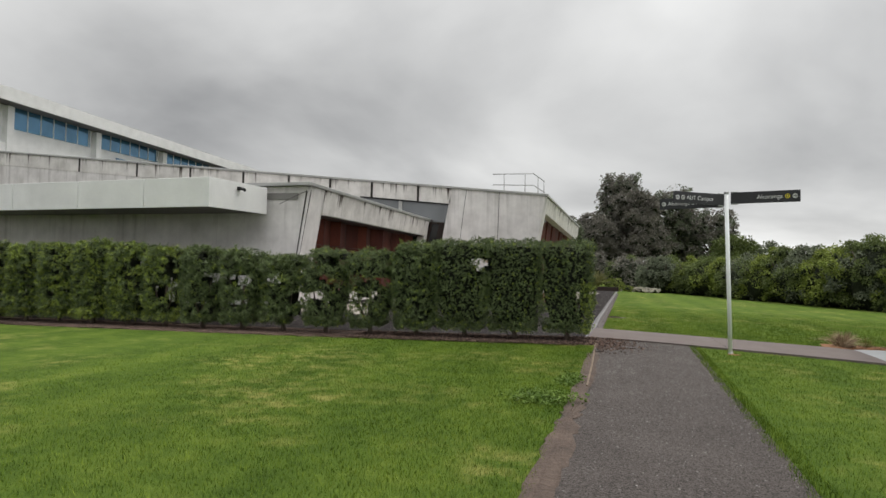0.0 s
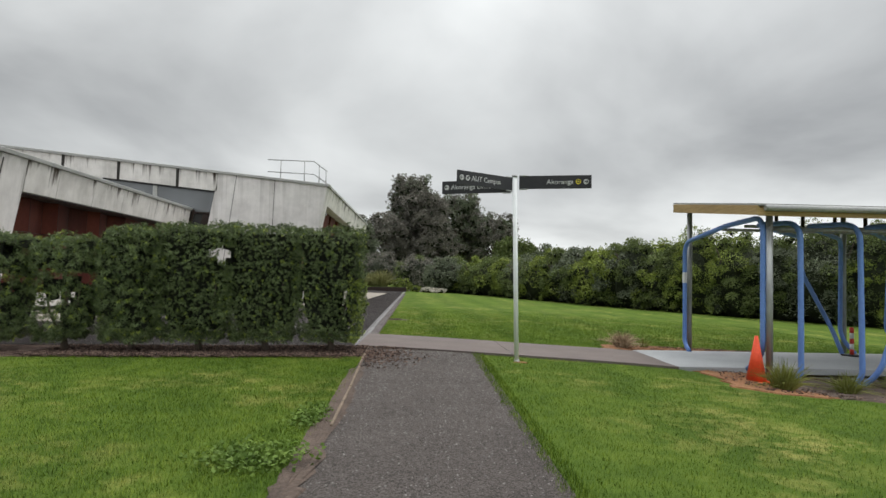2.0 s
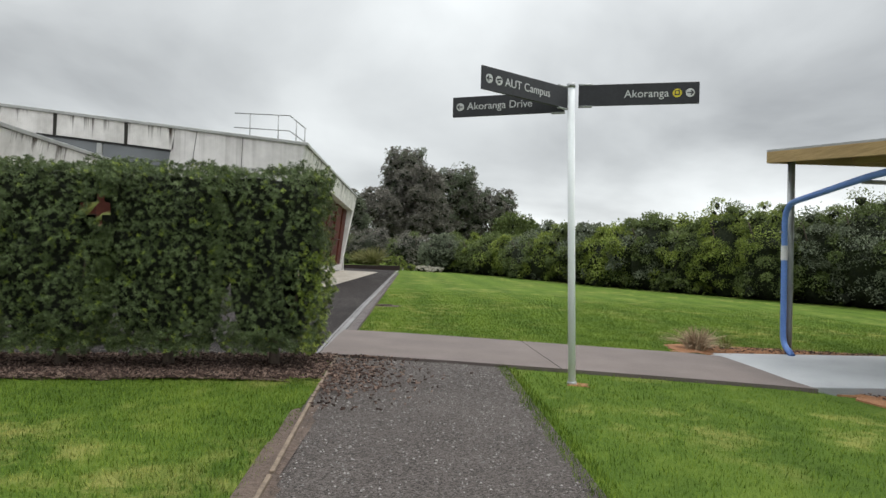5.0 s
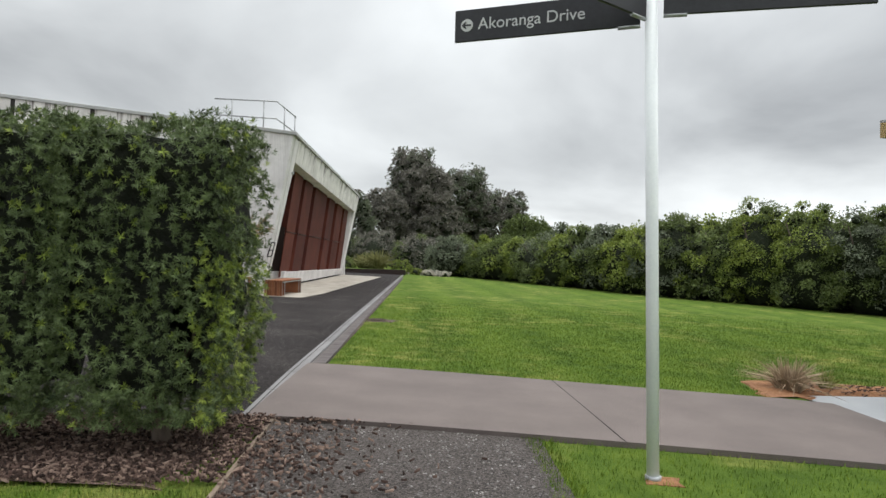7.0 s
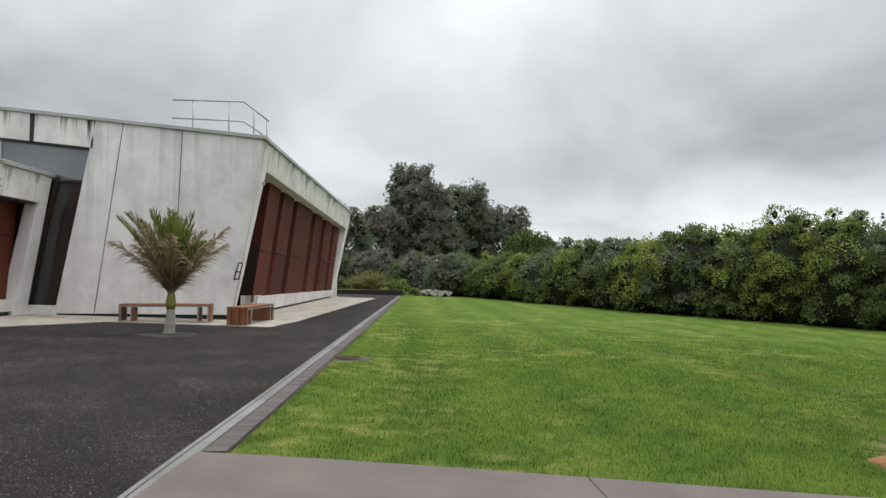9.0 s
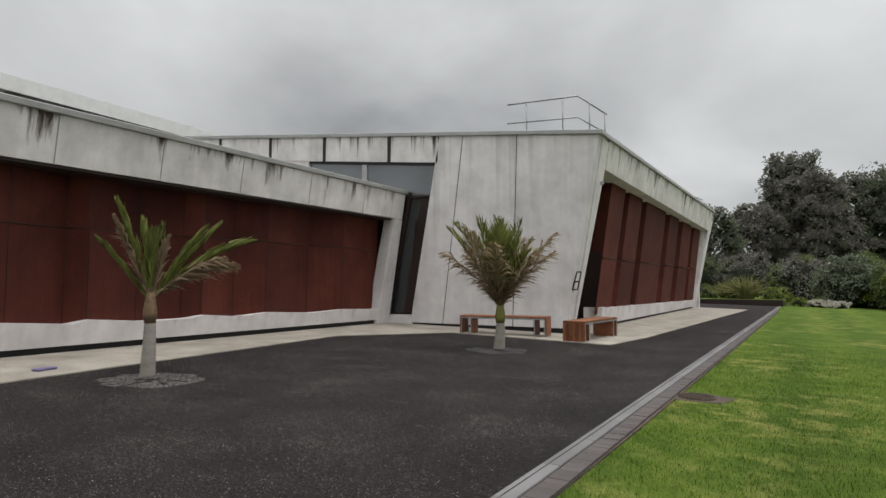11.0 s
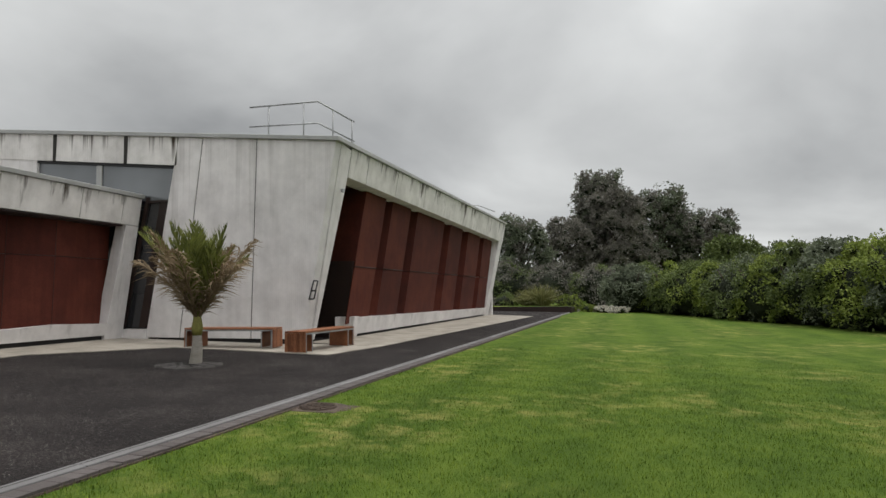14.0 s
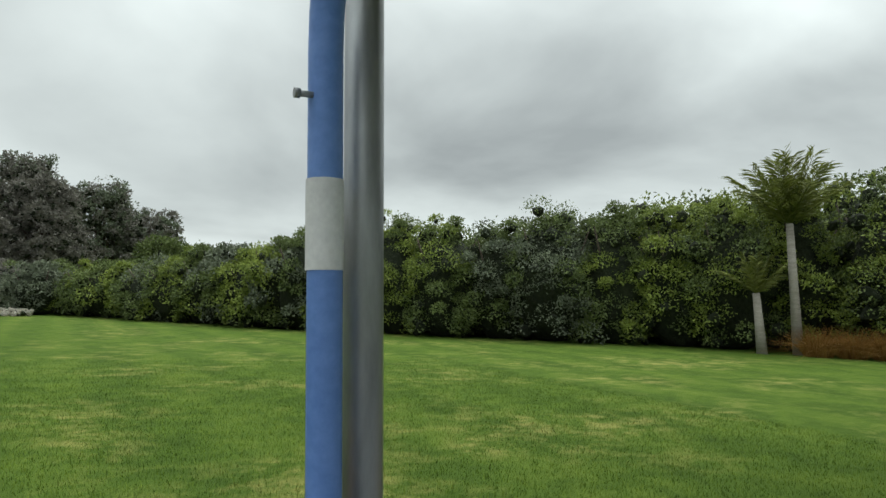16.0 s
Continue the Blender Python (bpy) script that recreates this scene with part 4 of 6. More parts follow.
def chips(name, n, box4, label, spread=None):
    """Loose bark chips lying on the ground."""
    x = rng.uniform(box4[0], box4[1], n) if spread is None else box4[0] + np.abs(rng.normal(0, spread, n))
    y = rng.uniform(box4[2], box4[3], n) if spread is None else rng.normal((box4[2] + box4[3]) / 2, (box4[3] - box4[2]) / 3.2, n).clip(box4[2] - 0.5, box4[3])
    z = np.array([gz(a, b) for a, b in zip(x, y)]) + 0.03 + rng.uniform(0, 0.018, n)
    a = rng.uniform(0, math.pi * 2, n)
    l, w = rng.uniform(0.014, 0.048, n), rng.uniform(0.006, 0.015, n)
    ux, uy = np.cos(a), np.sin(a)
    tilt = rng.uniform(-0.4, 0.4, n)
    c = np.stack([x, y, z], 1)
    u = np.stack([ux * l, uy * l, tilt * l], 1) / 2
    v = np.stack([-uy * w, ux * w, rng.uniform(-0.3, 0.3, n) * w], 1) / 2
    h = np.array([0, 0, 0.006])
    top = np.stack([c - u - v + h, c + u - v * 0.6 + h, c + u + v * 0.6 + h, c - u + v + h], 1)
    low = top - np.array([0, 0, 0.012])
    verts = np.concatenate([top, low], 1).reshape(-1, 3)
    q = np.array([[0, 1, 2, 3], [0, 4, 5, 1], [1, 5, 6, 2], [2, 6, 7, 3], [3, 7, 4, 0]])
    faces = (np.arange(n)[:, None, None] * 8 + q[None]).reshape(-1, 4)
    return tagged(new(name, array_mesh(name, verts, faces, CHIP)), label, "mulch", kind="stuff")


chips("bark_chips", 15000, (-5.5, -0.12, 13.66, 15.1), "scattered brown bark chips in the bed")
chips("spilled_bark_chips", 700, (-0.10, 0.55, 13.0, 15.0), "bark chips spilled on the gravel", spread=0.40)

# loose stones on the gravel path
n = 3600
x, y = rng.uniform(-0.1, 1.75, n), 15.0 - np.abs(rng.normal(0, 5.0, n))
s = rng.uniform(0.003, 0.010, n)
z = np.array([gz(a, b) for a, b in zip(x, y)]) + 0.012
c = np.stack([x, y, z], 1)
o = np.array([[1, 0, 0.1], [0, 1, 0.0], [-1, 0.2, 0.1], [0.1, -1, 0], [0, 0, 0.9]])
v = (c[:, None, :] + o[None] * s[:, None, None] * rng.uniform(0.6, 1.3, (n, 5, 1))).reshape(-1, 3)
f = (np.arange(n)[:, None, None] * 5 + np.array([[0, 1, 4], [1, 2, 4], [2, 3, 4], [3, 0, 4]])[None]).reshape(-1, 3)
STONE = surface("loose_stone", (0.06, 0.056, 0.055), (0.33, 0.31, 0.295), 30, 6, 0.9, bump=0, vary=0)
tagged(new("loose_stones", array_mesh("loose_stones", v, f, STONE)), "small grey stones on the gravel path", "gravel", kind="stuff")

n = 23000
x, y = -0.6 - np.abs(rng.uniform(0, 8.2, n)), 15.3 + rng.uniform(0, 1, n) ** 1.6 * 14
s = rng.uniform(0.0025, 0.006, n)
c = np.stack([x, y, np.array([gz(a, b) for a, b in zip(x, y)]) + 0.0255], 1)
v = (c[:, None, :] + o[None] * np.array([1, 1, 0.6]) * s[:, None, None] * rng.uniform(0.6, 1.3, (n, 5, 1))).reshape(-1, 3)
f = (np.arange(n)[:, None, None] * 5 + np.array([[0, 1, 4], [1, 2, 4], [2, 3, 4], [3, 0, 4]])[None]).reshape(-1, 3)
FLECK = surface("stone_fleck", (0.10, 0.095, 0.09), (0.34, 0.32, 0.30), 30, 6, 0.8, bump=0)
tagged(new("stone_flecks", array_mesh("stone_flecks", v, f, FLECK)), "pale stone flecks standing out of the asphalt", "gravel", kind="stuff")

edging = thing("timber_edging", (-0.13, 10, 0.0), "weathered timber edging board along the gravel path", "edging", kind="structure")
py = [15.12, 13.1, 11.0, 8.95]
pxx = [-0.13, -0.09, -0.03, 0.01]
for (a, b), (xa0, xb0) in zip(zip(py, py[1:]), zip(pxx, pxx[1:])):
    z0, z1 = gz(xa0, a), gz(xb0, b)
    part("edging_board", prism(bmesh.new(), [(xa0 - 0.014, a - 0.03, z0 - 0.05), (xa0 + 0.014, a - 0.03, z0 - 0.05), (xb0 + 0.014, b + 0.03, z1 - 0.05), (xb0 - 0.014, b + 0.03, z1 - 0.05)], (0, 0, 0.088), 0.004), TIMBER, edging)
single("bare_edge_soil", ragged(bmesh.new(), [(-0.16, 1.0), (0.01, 1.0), (0.04, 8.8), (-0.03, 12.9), (-0.13, 12.9), (-0.12, 8.8)], 0.018, 0.075), SOIL_DARK, "bare brown soil beside the timber edging", "soil", "structure")

# ---- clipped hedge ----
random.seed(5)


def hedge_gap(x, y, z):
    """Low where the hedge is thin enough to see through, one deep hole included."""
    hole = math.hypot((x + 2.47 + 0.3 * (y - 14.0)) / 0.24, (z - 1.68) / 0.30) + 0.55 * noise.noise(Vector((x * 8, y * 3, z * 8)))
    return noise.noise(Vector((x * 2.9 + 7, 0, z * 2.9 + 3))) - 1.2 * max(0.0, 1.0 - hole ** 2)


def hedge_shrub(xc, half, top, fresh, seed, end=False, fine=1.0, thin=-0.55):
    r = np.random.default_rng(seed)
    y0, y1, zb0 = 14.02, 15.02, gz(xc, 14.5) + 0.20
    ob = thing("hedge_shrub", (xc, 14.5, gz(xc, 14.5)), "clipped dark green hedge shrub with fine needle-like leaves" if fresh < 0.4 else "clipped hedge shrub with bright new green leaves", "hedge", "clipped hedge")
    trunk = bmesh.new()
    g0 = gz(xc, 14.4)
    tube(trunk, [(xc + 0.05, 14.40, g0 - 0.05), (xc + 0.03, 14.42, g0 + 0.15), (xc - 0.02, 14.46, g0 + 0.4), (xc, 14.5, g0 + 1.1)], [0.075, 0.055, 0.05, 0.03], 8)
    tube(trunk, [(xc, 14.44, g0 + 0.25), (xc + 0.25, 14.35, g0 + 0.7), (xc + 0.35, 14.25, g0 + 1.2)], [0.03, 0.022, 0.01], 6)
    tube(trunk, [(xc, 14.44, g0 + 0.2), (xc - 0.28, 14.5, g0 + 0.65), (xc - 0.38, 14.45, g0 + 1.3)], [0.03, 0.022, 0.01], 6)
    part("trunk", trunk, TRUNKBARK, ob, "grey-brown woody stem")
    h = top - zb0
    # points over the clipped faces
    faces = [("front", 2 * half * h), ("top", 2 * half * 1.0), ("back", 2 * half * h * 0.35), ("low", 2 * half * 0.5)]
    if end:
        faces.append(("end", h * 1.0))
    else:
        faces.append(("sides", h * 0.5))
    pts, nrm = [], []
    for kind, area in faces:
        k = int(area * (420 if fine > 1.2 else 480) * fine)
        u, v, dpt = r.uniform(-1, 1, k), r.uniform(0, 1, k), np.abs(r.normal(0, 0.09, k))
        zz = zb0 + v * h
        if kind == "front":
            p, q = np.stack([xc + u * half, y0 + dpt, zz], 1), np.tile((0, -1.0, 0.15), (k, 1))
        elif kind == "back":
            p, q = np.stack([xc + u * half, y1 - dpt, zz], 1), np.tile((0, 1.0, 0.15), (k, 1))
        elif kind == "top":
            p, q = np.stack([xc + u * half, y0 + v * (y1 - y0), top - dpt], 1), np.tile((0, 0, 1.0), (k, 1))
        elif kind == "low":
            p, q = np.stack([xc + u * half, y0 + v * 0.6, zb0 + dpt + 0.05], 1), np.tile((0, -0.6, -0.5), (k, 1))
        elif kind == "end":
            p, q = np.stack([xc + half - dpt, y0 + (u + 1) / 2 * (y1 - y0), zz], 1), np.tile((1.0, 0, 0.15), (k, 1))
        else:
            sgn = np.sign(r.uniform(-1, 1, k))
            p, q = np.stack([xc + sgn * (half - dpt), y0 + 0.3 * (u + 1) / 2, zz], 1), np.stack([sgn, -0.5 + 0 * sgn, 0.1 + 0 * sgn], 1)
        pts.append(p)
        nrm.append(q)
    p, q = np.concatenate(pts), np.concatenate(nrm)
    # shrubs narrow towards the ground and bulge unevenly
    t = np.clip((p[:, 2] - zb0) / 0.55, 0, 1)
    p[:, 0] = xc + (p[:, 0] - xc) * (0.66 + 0.34 * t ** 0.7) if not end else np.where(p[:, 0] < xc, xc + (p[:, 0] - xc) * (0.72 + 0.28 * t), xc + (p[:, 0] - xc) * (0.86 + 0.14 * t ** 0.6))
    lump = np.array([noise.noise(Vector(a) * 1.7) * 0.10 + noise.noise(Vector(a) * 5.5) * 0.13 for a in p])
    gap = np.array([hedge_gap(*a) for a in p])
    p = p + q * lump[:, None]
    p[:, 1] += np.where(p[:, 1] < 14.5, 0.16, -0.16) * np.clip((p[:, 2] - (top - 0.28)) / 0.28, 0, 1) ** 2
    if fine < 1.2:
        edge = np.clip(np.abs(p[:, 0] - xc) / half, 0, 1) ** 3
        p[:, 1] += np.where(p[:, 1] < 14.5, 0.30, 0.0) * edge
        p[:, 2] -= np.where(p[:, 2] > top - 0.35, 0.16, 0.0) * edge
    keep = gap > thin
    p, q = p[keep], q[keep]
    L = 0.035 if fine > 1.2 else (0.058 if fine > 0.75 else 0.085)
    # each shoot ends in a star of short needles
    k = 22 if fine > 1.2 else 13
    n = len(p)
    shoot = unit(unit(q) + r.normal(0, 0.32, (n, 3)) + np.array([0, 0, 0.30]))
    turn = unit(np.cross(np.repeat(shoot, k, 0), r.normal(size=(n * k, 3))))
    rise = r.uniform(0.05, 0.75, (n * k, 1))
    way = unit(np.repeat(shoot, k, 0) * rise + turn * (1.1 - 0.5 * rise))
    centre = np.repeat(p, k, 0) + np.repeat(shoot, k, 0) * (rise - 0.6) * L * 0.8
    face = unit(np.repeat(shoot, k, 0) - way * 0.4 + np.array([0, 0, 0.3]) + r.normal(0, 0.35, way.shape))
    new_growth = np.repeat((r.uniform(0, 1, n) < fresh + (0.5 if end else 0) * ((p[:, 0] > xc + half * 0.6) & (p[:, 2] < 1.3)) * 0.9), k)
    for flag, mat, nm in ((False, HEDGE, "foliage"), (True, HEDGE_NEW, "new_foliage")):
        sel = new_growth == flag
        if sel.sum() > 30:
            leaf_object(nm, [leaf_arrays(r, centre[sel], way[sel], L, L * 0.17, 0.05, face[sel])], mat, ob, "bright yellow-green new leaves" if flag else "")
    # solid core, coloured near-black for the shade behind the leaves
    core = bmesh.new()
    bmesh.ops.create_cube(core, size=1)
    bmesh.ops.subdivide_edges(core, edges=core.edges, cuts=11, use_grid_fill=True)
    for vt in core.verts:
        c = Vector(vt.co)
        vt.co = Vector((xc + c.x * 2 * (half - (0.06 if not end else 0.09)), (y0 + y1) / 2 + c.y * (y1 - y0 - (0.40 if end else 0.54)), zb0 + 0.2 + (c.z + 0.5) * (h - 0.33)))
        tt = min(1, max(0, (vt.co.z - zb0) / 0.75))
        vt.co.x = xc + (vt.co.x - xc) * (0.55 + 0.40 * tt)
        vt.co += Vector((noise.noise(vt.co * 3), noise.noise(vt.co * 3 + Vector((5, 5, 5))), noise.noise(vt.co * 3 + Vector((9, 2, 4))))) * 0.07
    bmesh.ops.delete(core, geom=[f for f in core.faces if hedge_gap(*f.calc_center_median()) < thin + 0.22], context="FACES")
    part("shade_core", core, SHADE_CORE, ob)
    return ob


tops = [2.13, 2.16, 2.17, 2.11, 1.95, 1.95, 1.80, 1.92, 1.97, 1.98, 2.09, 2.10, 2.05, 2.03, 2.06, 2.04, 2.05]
for i, tp in enumerate(tops):
    xc = -0.76 - i * 1.12
    hedge_shrub(xc, (0.66 if i < 3 else 0.57) if i else 0.56, tp, 0.06 if i < 9 else 0.34, 100 + i, end=(i == 0), fine=1.45 if i < 3 else (0.95 if i < 6 else 0.6), thin=-0.75 if i < 4 else (-0.30 if i < 10 else -0.42))

# ---- wayfinding signpost ----
post = thing("signpost", (2.44, 14.14, gz(2.44, 14.14)), "white pole with three charcoal direction boards", "signpost")
zg = gz(2.44, 14.14)
part("pole", tube(bmesh.new(), [(2.44, 14.14, zg - 0.05), (2.40, 14.15, 1.5), (2.36, 14.16, 3.10)], 0.039, 16), POLE, post)
part("cap", tube(bmesh.new(), [(2.361, 14.16, 3.09), (2.359, 14.16, 3.13)], 0.046, 16), GALV, post)
part("collar", tube(bmesh.new(), [(2.44, 14.14, zg + 0.0), (2.44, 14.14, zg + 0.035)], 0.05, 16), GALV, post)


def text_mesh(body, size, align="LEFT"):
    cu = bpy.data.curves.new("text", "FONT")
    cu.body, cu.size, cu.extrude, cu.align_x, cu.align_y = body, size, 0.001, align, "CENTER"
    tmp = bpy.data.objects.new("text", cu)
    scene.collection.objects.link(tmp)
    bpy.context.view_layer.update()
    me = bpy.data.meshes.new_from_object(tmp)
    bpy.data.objects.remove(tmp)
    return me


def direction_board(tip, words, arrow_left, icons, size=0.115):
    """One board from the pole to its tip, lettered on the side that faces the walker."""
    tip = Vector(tip)
    root = Vector((2.37, 14.16, tip.z))
    way = (tip - root).normalized()
    L = (tip - root).length
    right = way if way.x > 0 else -way
    out = Vector((right.y, -right.x, 0)).normalized()
    m = Matrix((right, Vector((0, 0, 1)), out)).transposed().to_4x4()
    mid = root + way * (0.07 + L) / 2
    m = Matrix.Translation(mid) @ m
    board = part("board", turned_box(bmesh.new(), (L - 0.07, 0.225, 0.022), m, 0.004), SIGN, post, "charcoal board with white lettering")
    half = (L - 0.07) / 2
    part("bracket", tube(bmesh.new(), [m @ Vector((-half * (1 if way.x > 0 else -1), -0.115, 0)), m @ Vector(((-half + 0.14) * (1 if way.x > 0 else -1), -0.115, 0))], 0.014, 8), GALV, board)
    part("bracket", tube(bmesh.new(), [m @ Vector((-half * (1 if way.x > 0 else -1), 0.115, 0)), m @ Vector(((-half + 0.14) * (1 if way.x > 0 else -1), 0.115, 0))], 0.014, 8), GALV, board)

    def disc(x, mat, glyph):
        bm = bmesh.new()
        bmesh.ops.create_cone(bm, cap_ends=True, segments=24, radius1=0.044, radius2=0.044, depth=0.003, matrix=m @ Matrix.Translation((x, 0, 0.0125)))
        part("disc", bm, mat, board)
        bm = bmesh.new()
        if glyph == "arrow":
            s = -1 if arrow_left else 1
            turned_box(bm, (0.06, 0.011, 0.003), m @ Matrix.Translation((x, 0, 0.0155)))
            for a in (1, -1):
                turned_box(bm, (0.036, 0.011, 0.003), m @ Matrix.Translation((x + s * 0.019, a * 0.011, 0.0155)) @ Matrix.Rotation(-a * s * radians(42), 4, "Z"))
        elif glyph == "bus":
            turned_box(bm, (0.046, 0.012, 0.003), m @ Matrix.Translation((x, -0.018, 0.0155)))
            turned_box(bm, (0.010, 0.05, 0.003), m @ Matrix.Translation((x - 0.020, 0, 0.0155)))
            turned_box(bm, (0.010, 0.05, 0.003), m @ Matrix.Translation((x + 0.020, 0, 0.0155)))
            turned_box(bm, (0.046, 0.010, 0.003), m @ Matrix.Translation((x, 0.024, 0.0155)))
        else:
            turned_box(bm, (0.058, 0.018, 0.003), m @ Matrix.Translation((x, 0.012, 0.0155)) @ Matrix.Rotation(radians(12), 4, "Z"))
            turned_box(bm, (0.032, 0.018, 0.003), m @ Matrix.Translation((x, -0.014, 0.0155)))
        part("symbol", bm, SIGN, board)

    me = text_mesh(words, size, "LEFT" if arrow_left else "RIGHT")
    x = (-half + 0.09) if arrow_left else (half - 0.09)
    step = 0.125 if arrow_left else -0.125
    for kind in icons:
        disc(x, YELLOW if kind == "bus" else LETTER, kind)
        x += step
    x += -0.045 if arrow_left else 0.045
    me.transform(m @ Matrix.Translation((x, 0, 0.0125)))
    me.transform(Matrix.Translation(-BASE[post]))
    me.materials.clear()
    me.materials.append(LETTER)
    ob = new("lettering", me)
    ob.parent = board
    BASE[ob] = BASE[post]


direction_board((3.60, 13.82, 3.00), "Akoranga", False, ["arrow", "bus"])
direction_board((1.33, 13.42, 2.965), "AUT Campus", True, ["arrow", "cap"])
direction_board((1.14, 14.66, 2.945), "Akoranga Drive", True, ["arrow"])
single("soil_ring", ragged(bmesh.new(), [(2.36, 14.05), (2.60, 14.02), (2.62, 14.2), (2.42, 14.26)], 0.012, 0.02), SOIL, "small ring of orange soil at the pole foot", "soil", "structure")


# ---- bicycle shelter ----
ZS = -0.18
single("shelter_slab", box(bmesh.new(), 5.42, 24, 14.9, 17.62, ZS - 0.12, ZS, 0.012), SLAB, "pale grey concrete slab of the shelter", "slab", "structure")
bm = bmesh.new()
box(bm, 6.3, 24, 15.02, 15.25, ZS - 0.5, ZS - 0.12)
single("slab_footing", bm, SOIL_DARK, "dark rough footing under the slab edge", "footing", "structure")
bm = bmesh.new()
for k in range(7):
    turned_box(bm, (0.5, 0.2, 0.1), pose(6.4 + k * 0.85, 14.88, ZS - 0.2 + random.uniform(-0.03, 0.03), random.uniform(-8, 8), 0, random.uniform(-6, 6)), 0.02)
single("footing_stones", bm, KERB, "rough grey stones along the slab edge", "stone", "stuff")
shelter = thing("bicycle_shelter", (9, 15.8, ZS), "open shelter with timber roof edge, steel posts and blue hoops", "shelter")
roofz = lambda y: 2.66 + (y - 13.7) * 0.115
for x, y, zlow in ((6.68, 13.93, -0.45), (6.938, 17.81, ZS), (10.55, 17.82, ZS), (14.4, 17.82, ZS), (10.6, 13.93, -0.45), (14.5, 13.93, -0.45)):
    part("post", tube(bmesh.new(), [(x, y, zlow), (x, y, roofz(y) - 0.14)], 0.057, 16), GALV, shelter)
part("side_beam", prism(bmesh.new(), [(6.33, 13.68, roofz(13.68) - 0.16), (6.66, 18.08, roofz(18.08) - 0.19), (6.66, 18.08, roofz(18.08)), (6.33, 13.68, roofz(13.68))], (0.05, 0, 0), 0.004), TAN, shelter, "tan timber barge board")
part("front_beam", box(bmesh.new(), 6.38, 20, 13.68, 13.73, roofz(13.7) - 0.17, roofz(13.7) - 0.04, 0.004), TAN, shelter, "tan timber fascia")
part("gutter", tube(bmesh.new(), [(6.45, 13.64, roofz(13.6) - 0.03), (20, 13.64, roofz(13.6) - 0.03)], 0.055, 10), ROOFSHEET, shelter, "pale grey gutter")
part("back_beam", box(bmesh.new(), 6.7, 20, 18.03, 18.08, roofz(18.05) - 0.19, roofz(18.05) - 0.02, 0.004), TAN, shelter, "tan timber fascia")
part("roof_sheet", prism(bmesh.new(), [(6.34, 13.66, roofz(13.66) + 0.005), (20, 13.66, roofz(13.66) + 0.005), (20, 18.1, roofz(18.1) + 0.005), (6.67, 18.1, roofz(18.1) + 0.005)], (0, 0, 0.03)), ROOFSHEET, shelter)
for k in range(9):
    x = 6.9 + k * 1.2
    part("rafter", prism(bmesh.new(), [(x, 13.75, roofz(13.75) - 0.14), (x, 18.0, roofz(18.0) - 0.14), (x, 18.0, roofz(18.0)), (x, 13.75, roofz(13.75))], (0.045, 0, 0)), TAN, shelter)
for y, z in ((14.05, 2.30), (15.0, 2.42), (15.9, 2.42)):
    part("rail", tube(bmesh.new(), [(6.8, y, z), (20, y, z)], 0.03, 8), GALV, shelter)
for x in (7.9, 9.1, 10.3, 11.5):
    for y, z in ((15.0, 2.42), (15.9, 2.42)):
        part("hanger", tube(bmesh.new(), [(x, y, z), (x, y, roofz(y) - 0.02)], 0.035, 8), DARKSTEEL_AND_SHADE, shelter)
hoops = [
    [(6.80, 17.45, ZS), (6.80, 17.72, ZS + 0.16), (6.80, 17.74, 2.25), (6.72, 15.6, 2.47), (6.60, 13.98, 2.50), (6.60, 13.98, 0.15), (6.66, 14.6, ZS + 0.02)],
    [(7.08, 14.25, -0.44), (7.24, 13.95, -0.22), (7.23, 13.95, 2.42), (6.95, 14.9, 2.44), (9.40, 17.55, 2.42), (9.45, 17.7, 1.7), (10.2, 17.7, 0.35), (10.3, 17.5, ZS)],
    [(8.12, 14.25, -0.46), (8.30, 13.95, -0.24), (8.27, 13.95, 2.42), (7.9, 14.9, 2.44), (10.35, 17.6, 2.40), (10.38, 17.7, 0.2), (10.6, 17.5, ZS)],
    [(8.40, 14.25, -0.46), (8.60, 13.95, -0.12), (9.15, 13.95, 1.45), (9.25, 13.95, 2.42), (9.0, 14.9, 2.44), (11.5, 17.6, 2.38), (11.45, 17.7, 0.25), (11.8, 17.5, ZS)],
    [(9.72, 14.25, -0.46), (9.9, 13.95, -0.24), (9.9, 13.95, 2.42), (9.7, 14.9, 2.44), (12.6, 17.6, 2.38), (12.6, 17.7, 0.25), (12.8, 17.5, ZS)],
]
for h in hoops:
    hoop = part("hoop", tube(bmesh.new(), rounded(h, 0.32, 6), 0.047, 12), BLUE, shelter, "blue painted steel hoop")
part("tape_band", tube(bmesh.new(), [(6.80, 17.735, 1.34), (6.80, 17.735, 1.58)], 0.0515, 14, caps=False), TAPE, shelter, "white reflective tape")
bm = bmesh.new()
tube(bm, [(6.76, 17.72, 1.80), (6.72, 17.72, 1.80)], 0.009, 8)
tube(bm, [(6.725, 17.72, 1.80), (6.71, 17.72, 1.80)], 0.014, 8)
part("bolt", bm, GALV, shelter)

# ground beside the slab
single("soil_patch", ragged(bmesh.new(), [(5.62, 14.85), (5.75, 13.9), (5.55, 12.9), (6.0, 12.35), (6.9, 12.3), (7.0, 13.4), (6.9, 14.9)], 0.03, 0.1), SOIL, "orange bare soil at the slab corner", "soil", "structure")
single("litter_patch", ragged(bmesh.new(), [(6.5, 14.95), (6.4, 13.9), (6.5, 12.5), (8, 12.25), (11, 12.5), (14, 12.9), (14, 14.9)], 0.045, 0.12), SOIL_DARK, "dark brown soil and bark litter along the slab", "soil", "structure")
chips("soil_litter", 1800, (5.9, 11.5, 12.4, 14.9), "brown bark litter on the bare soil")
chips("soil_litter_back", 500, (5.5, 9.3, 17.7, 18.15), "brown bark litter behind the slab")
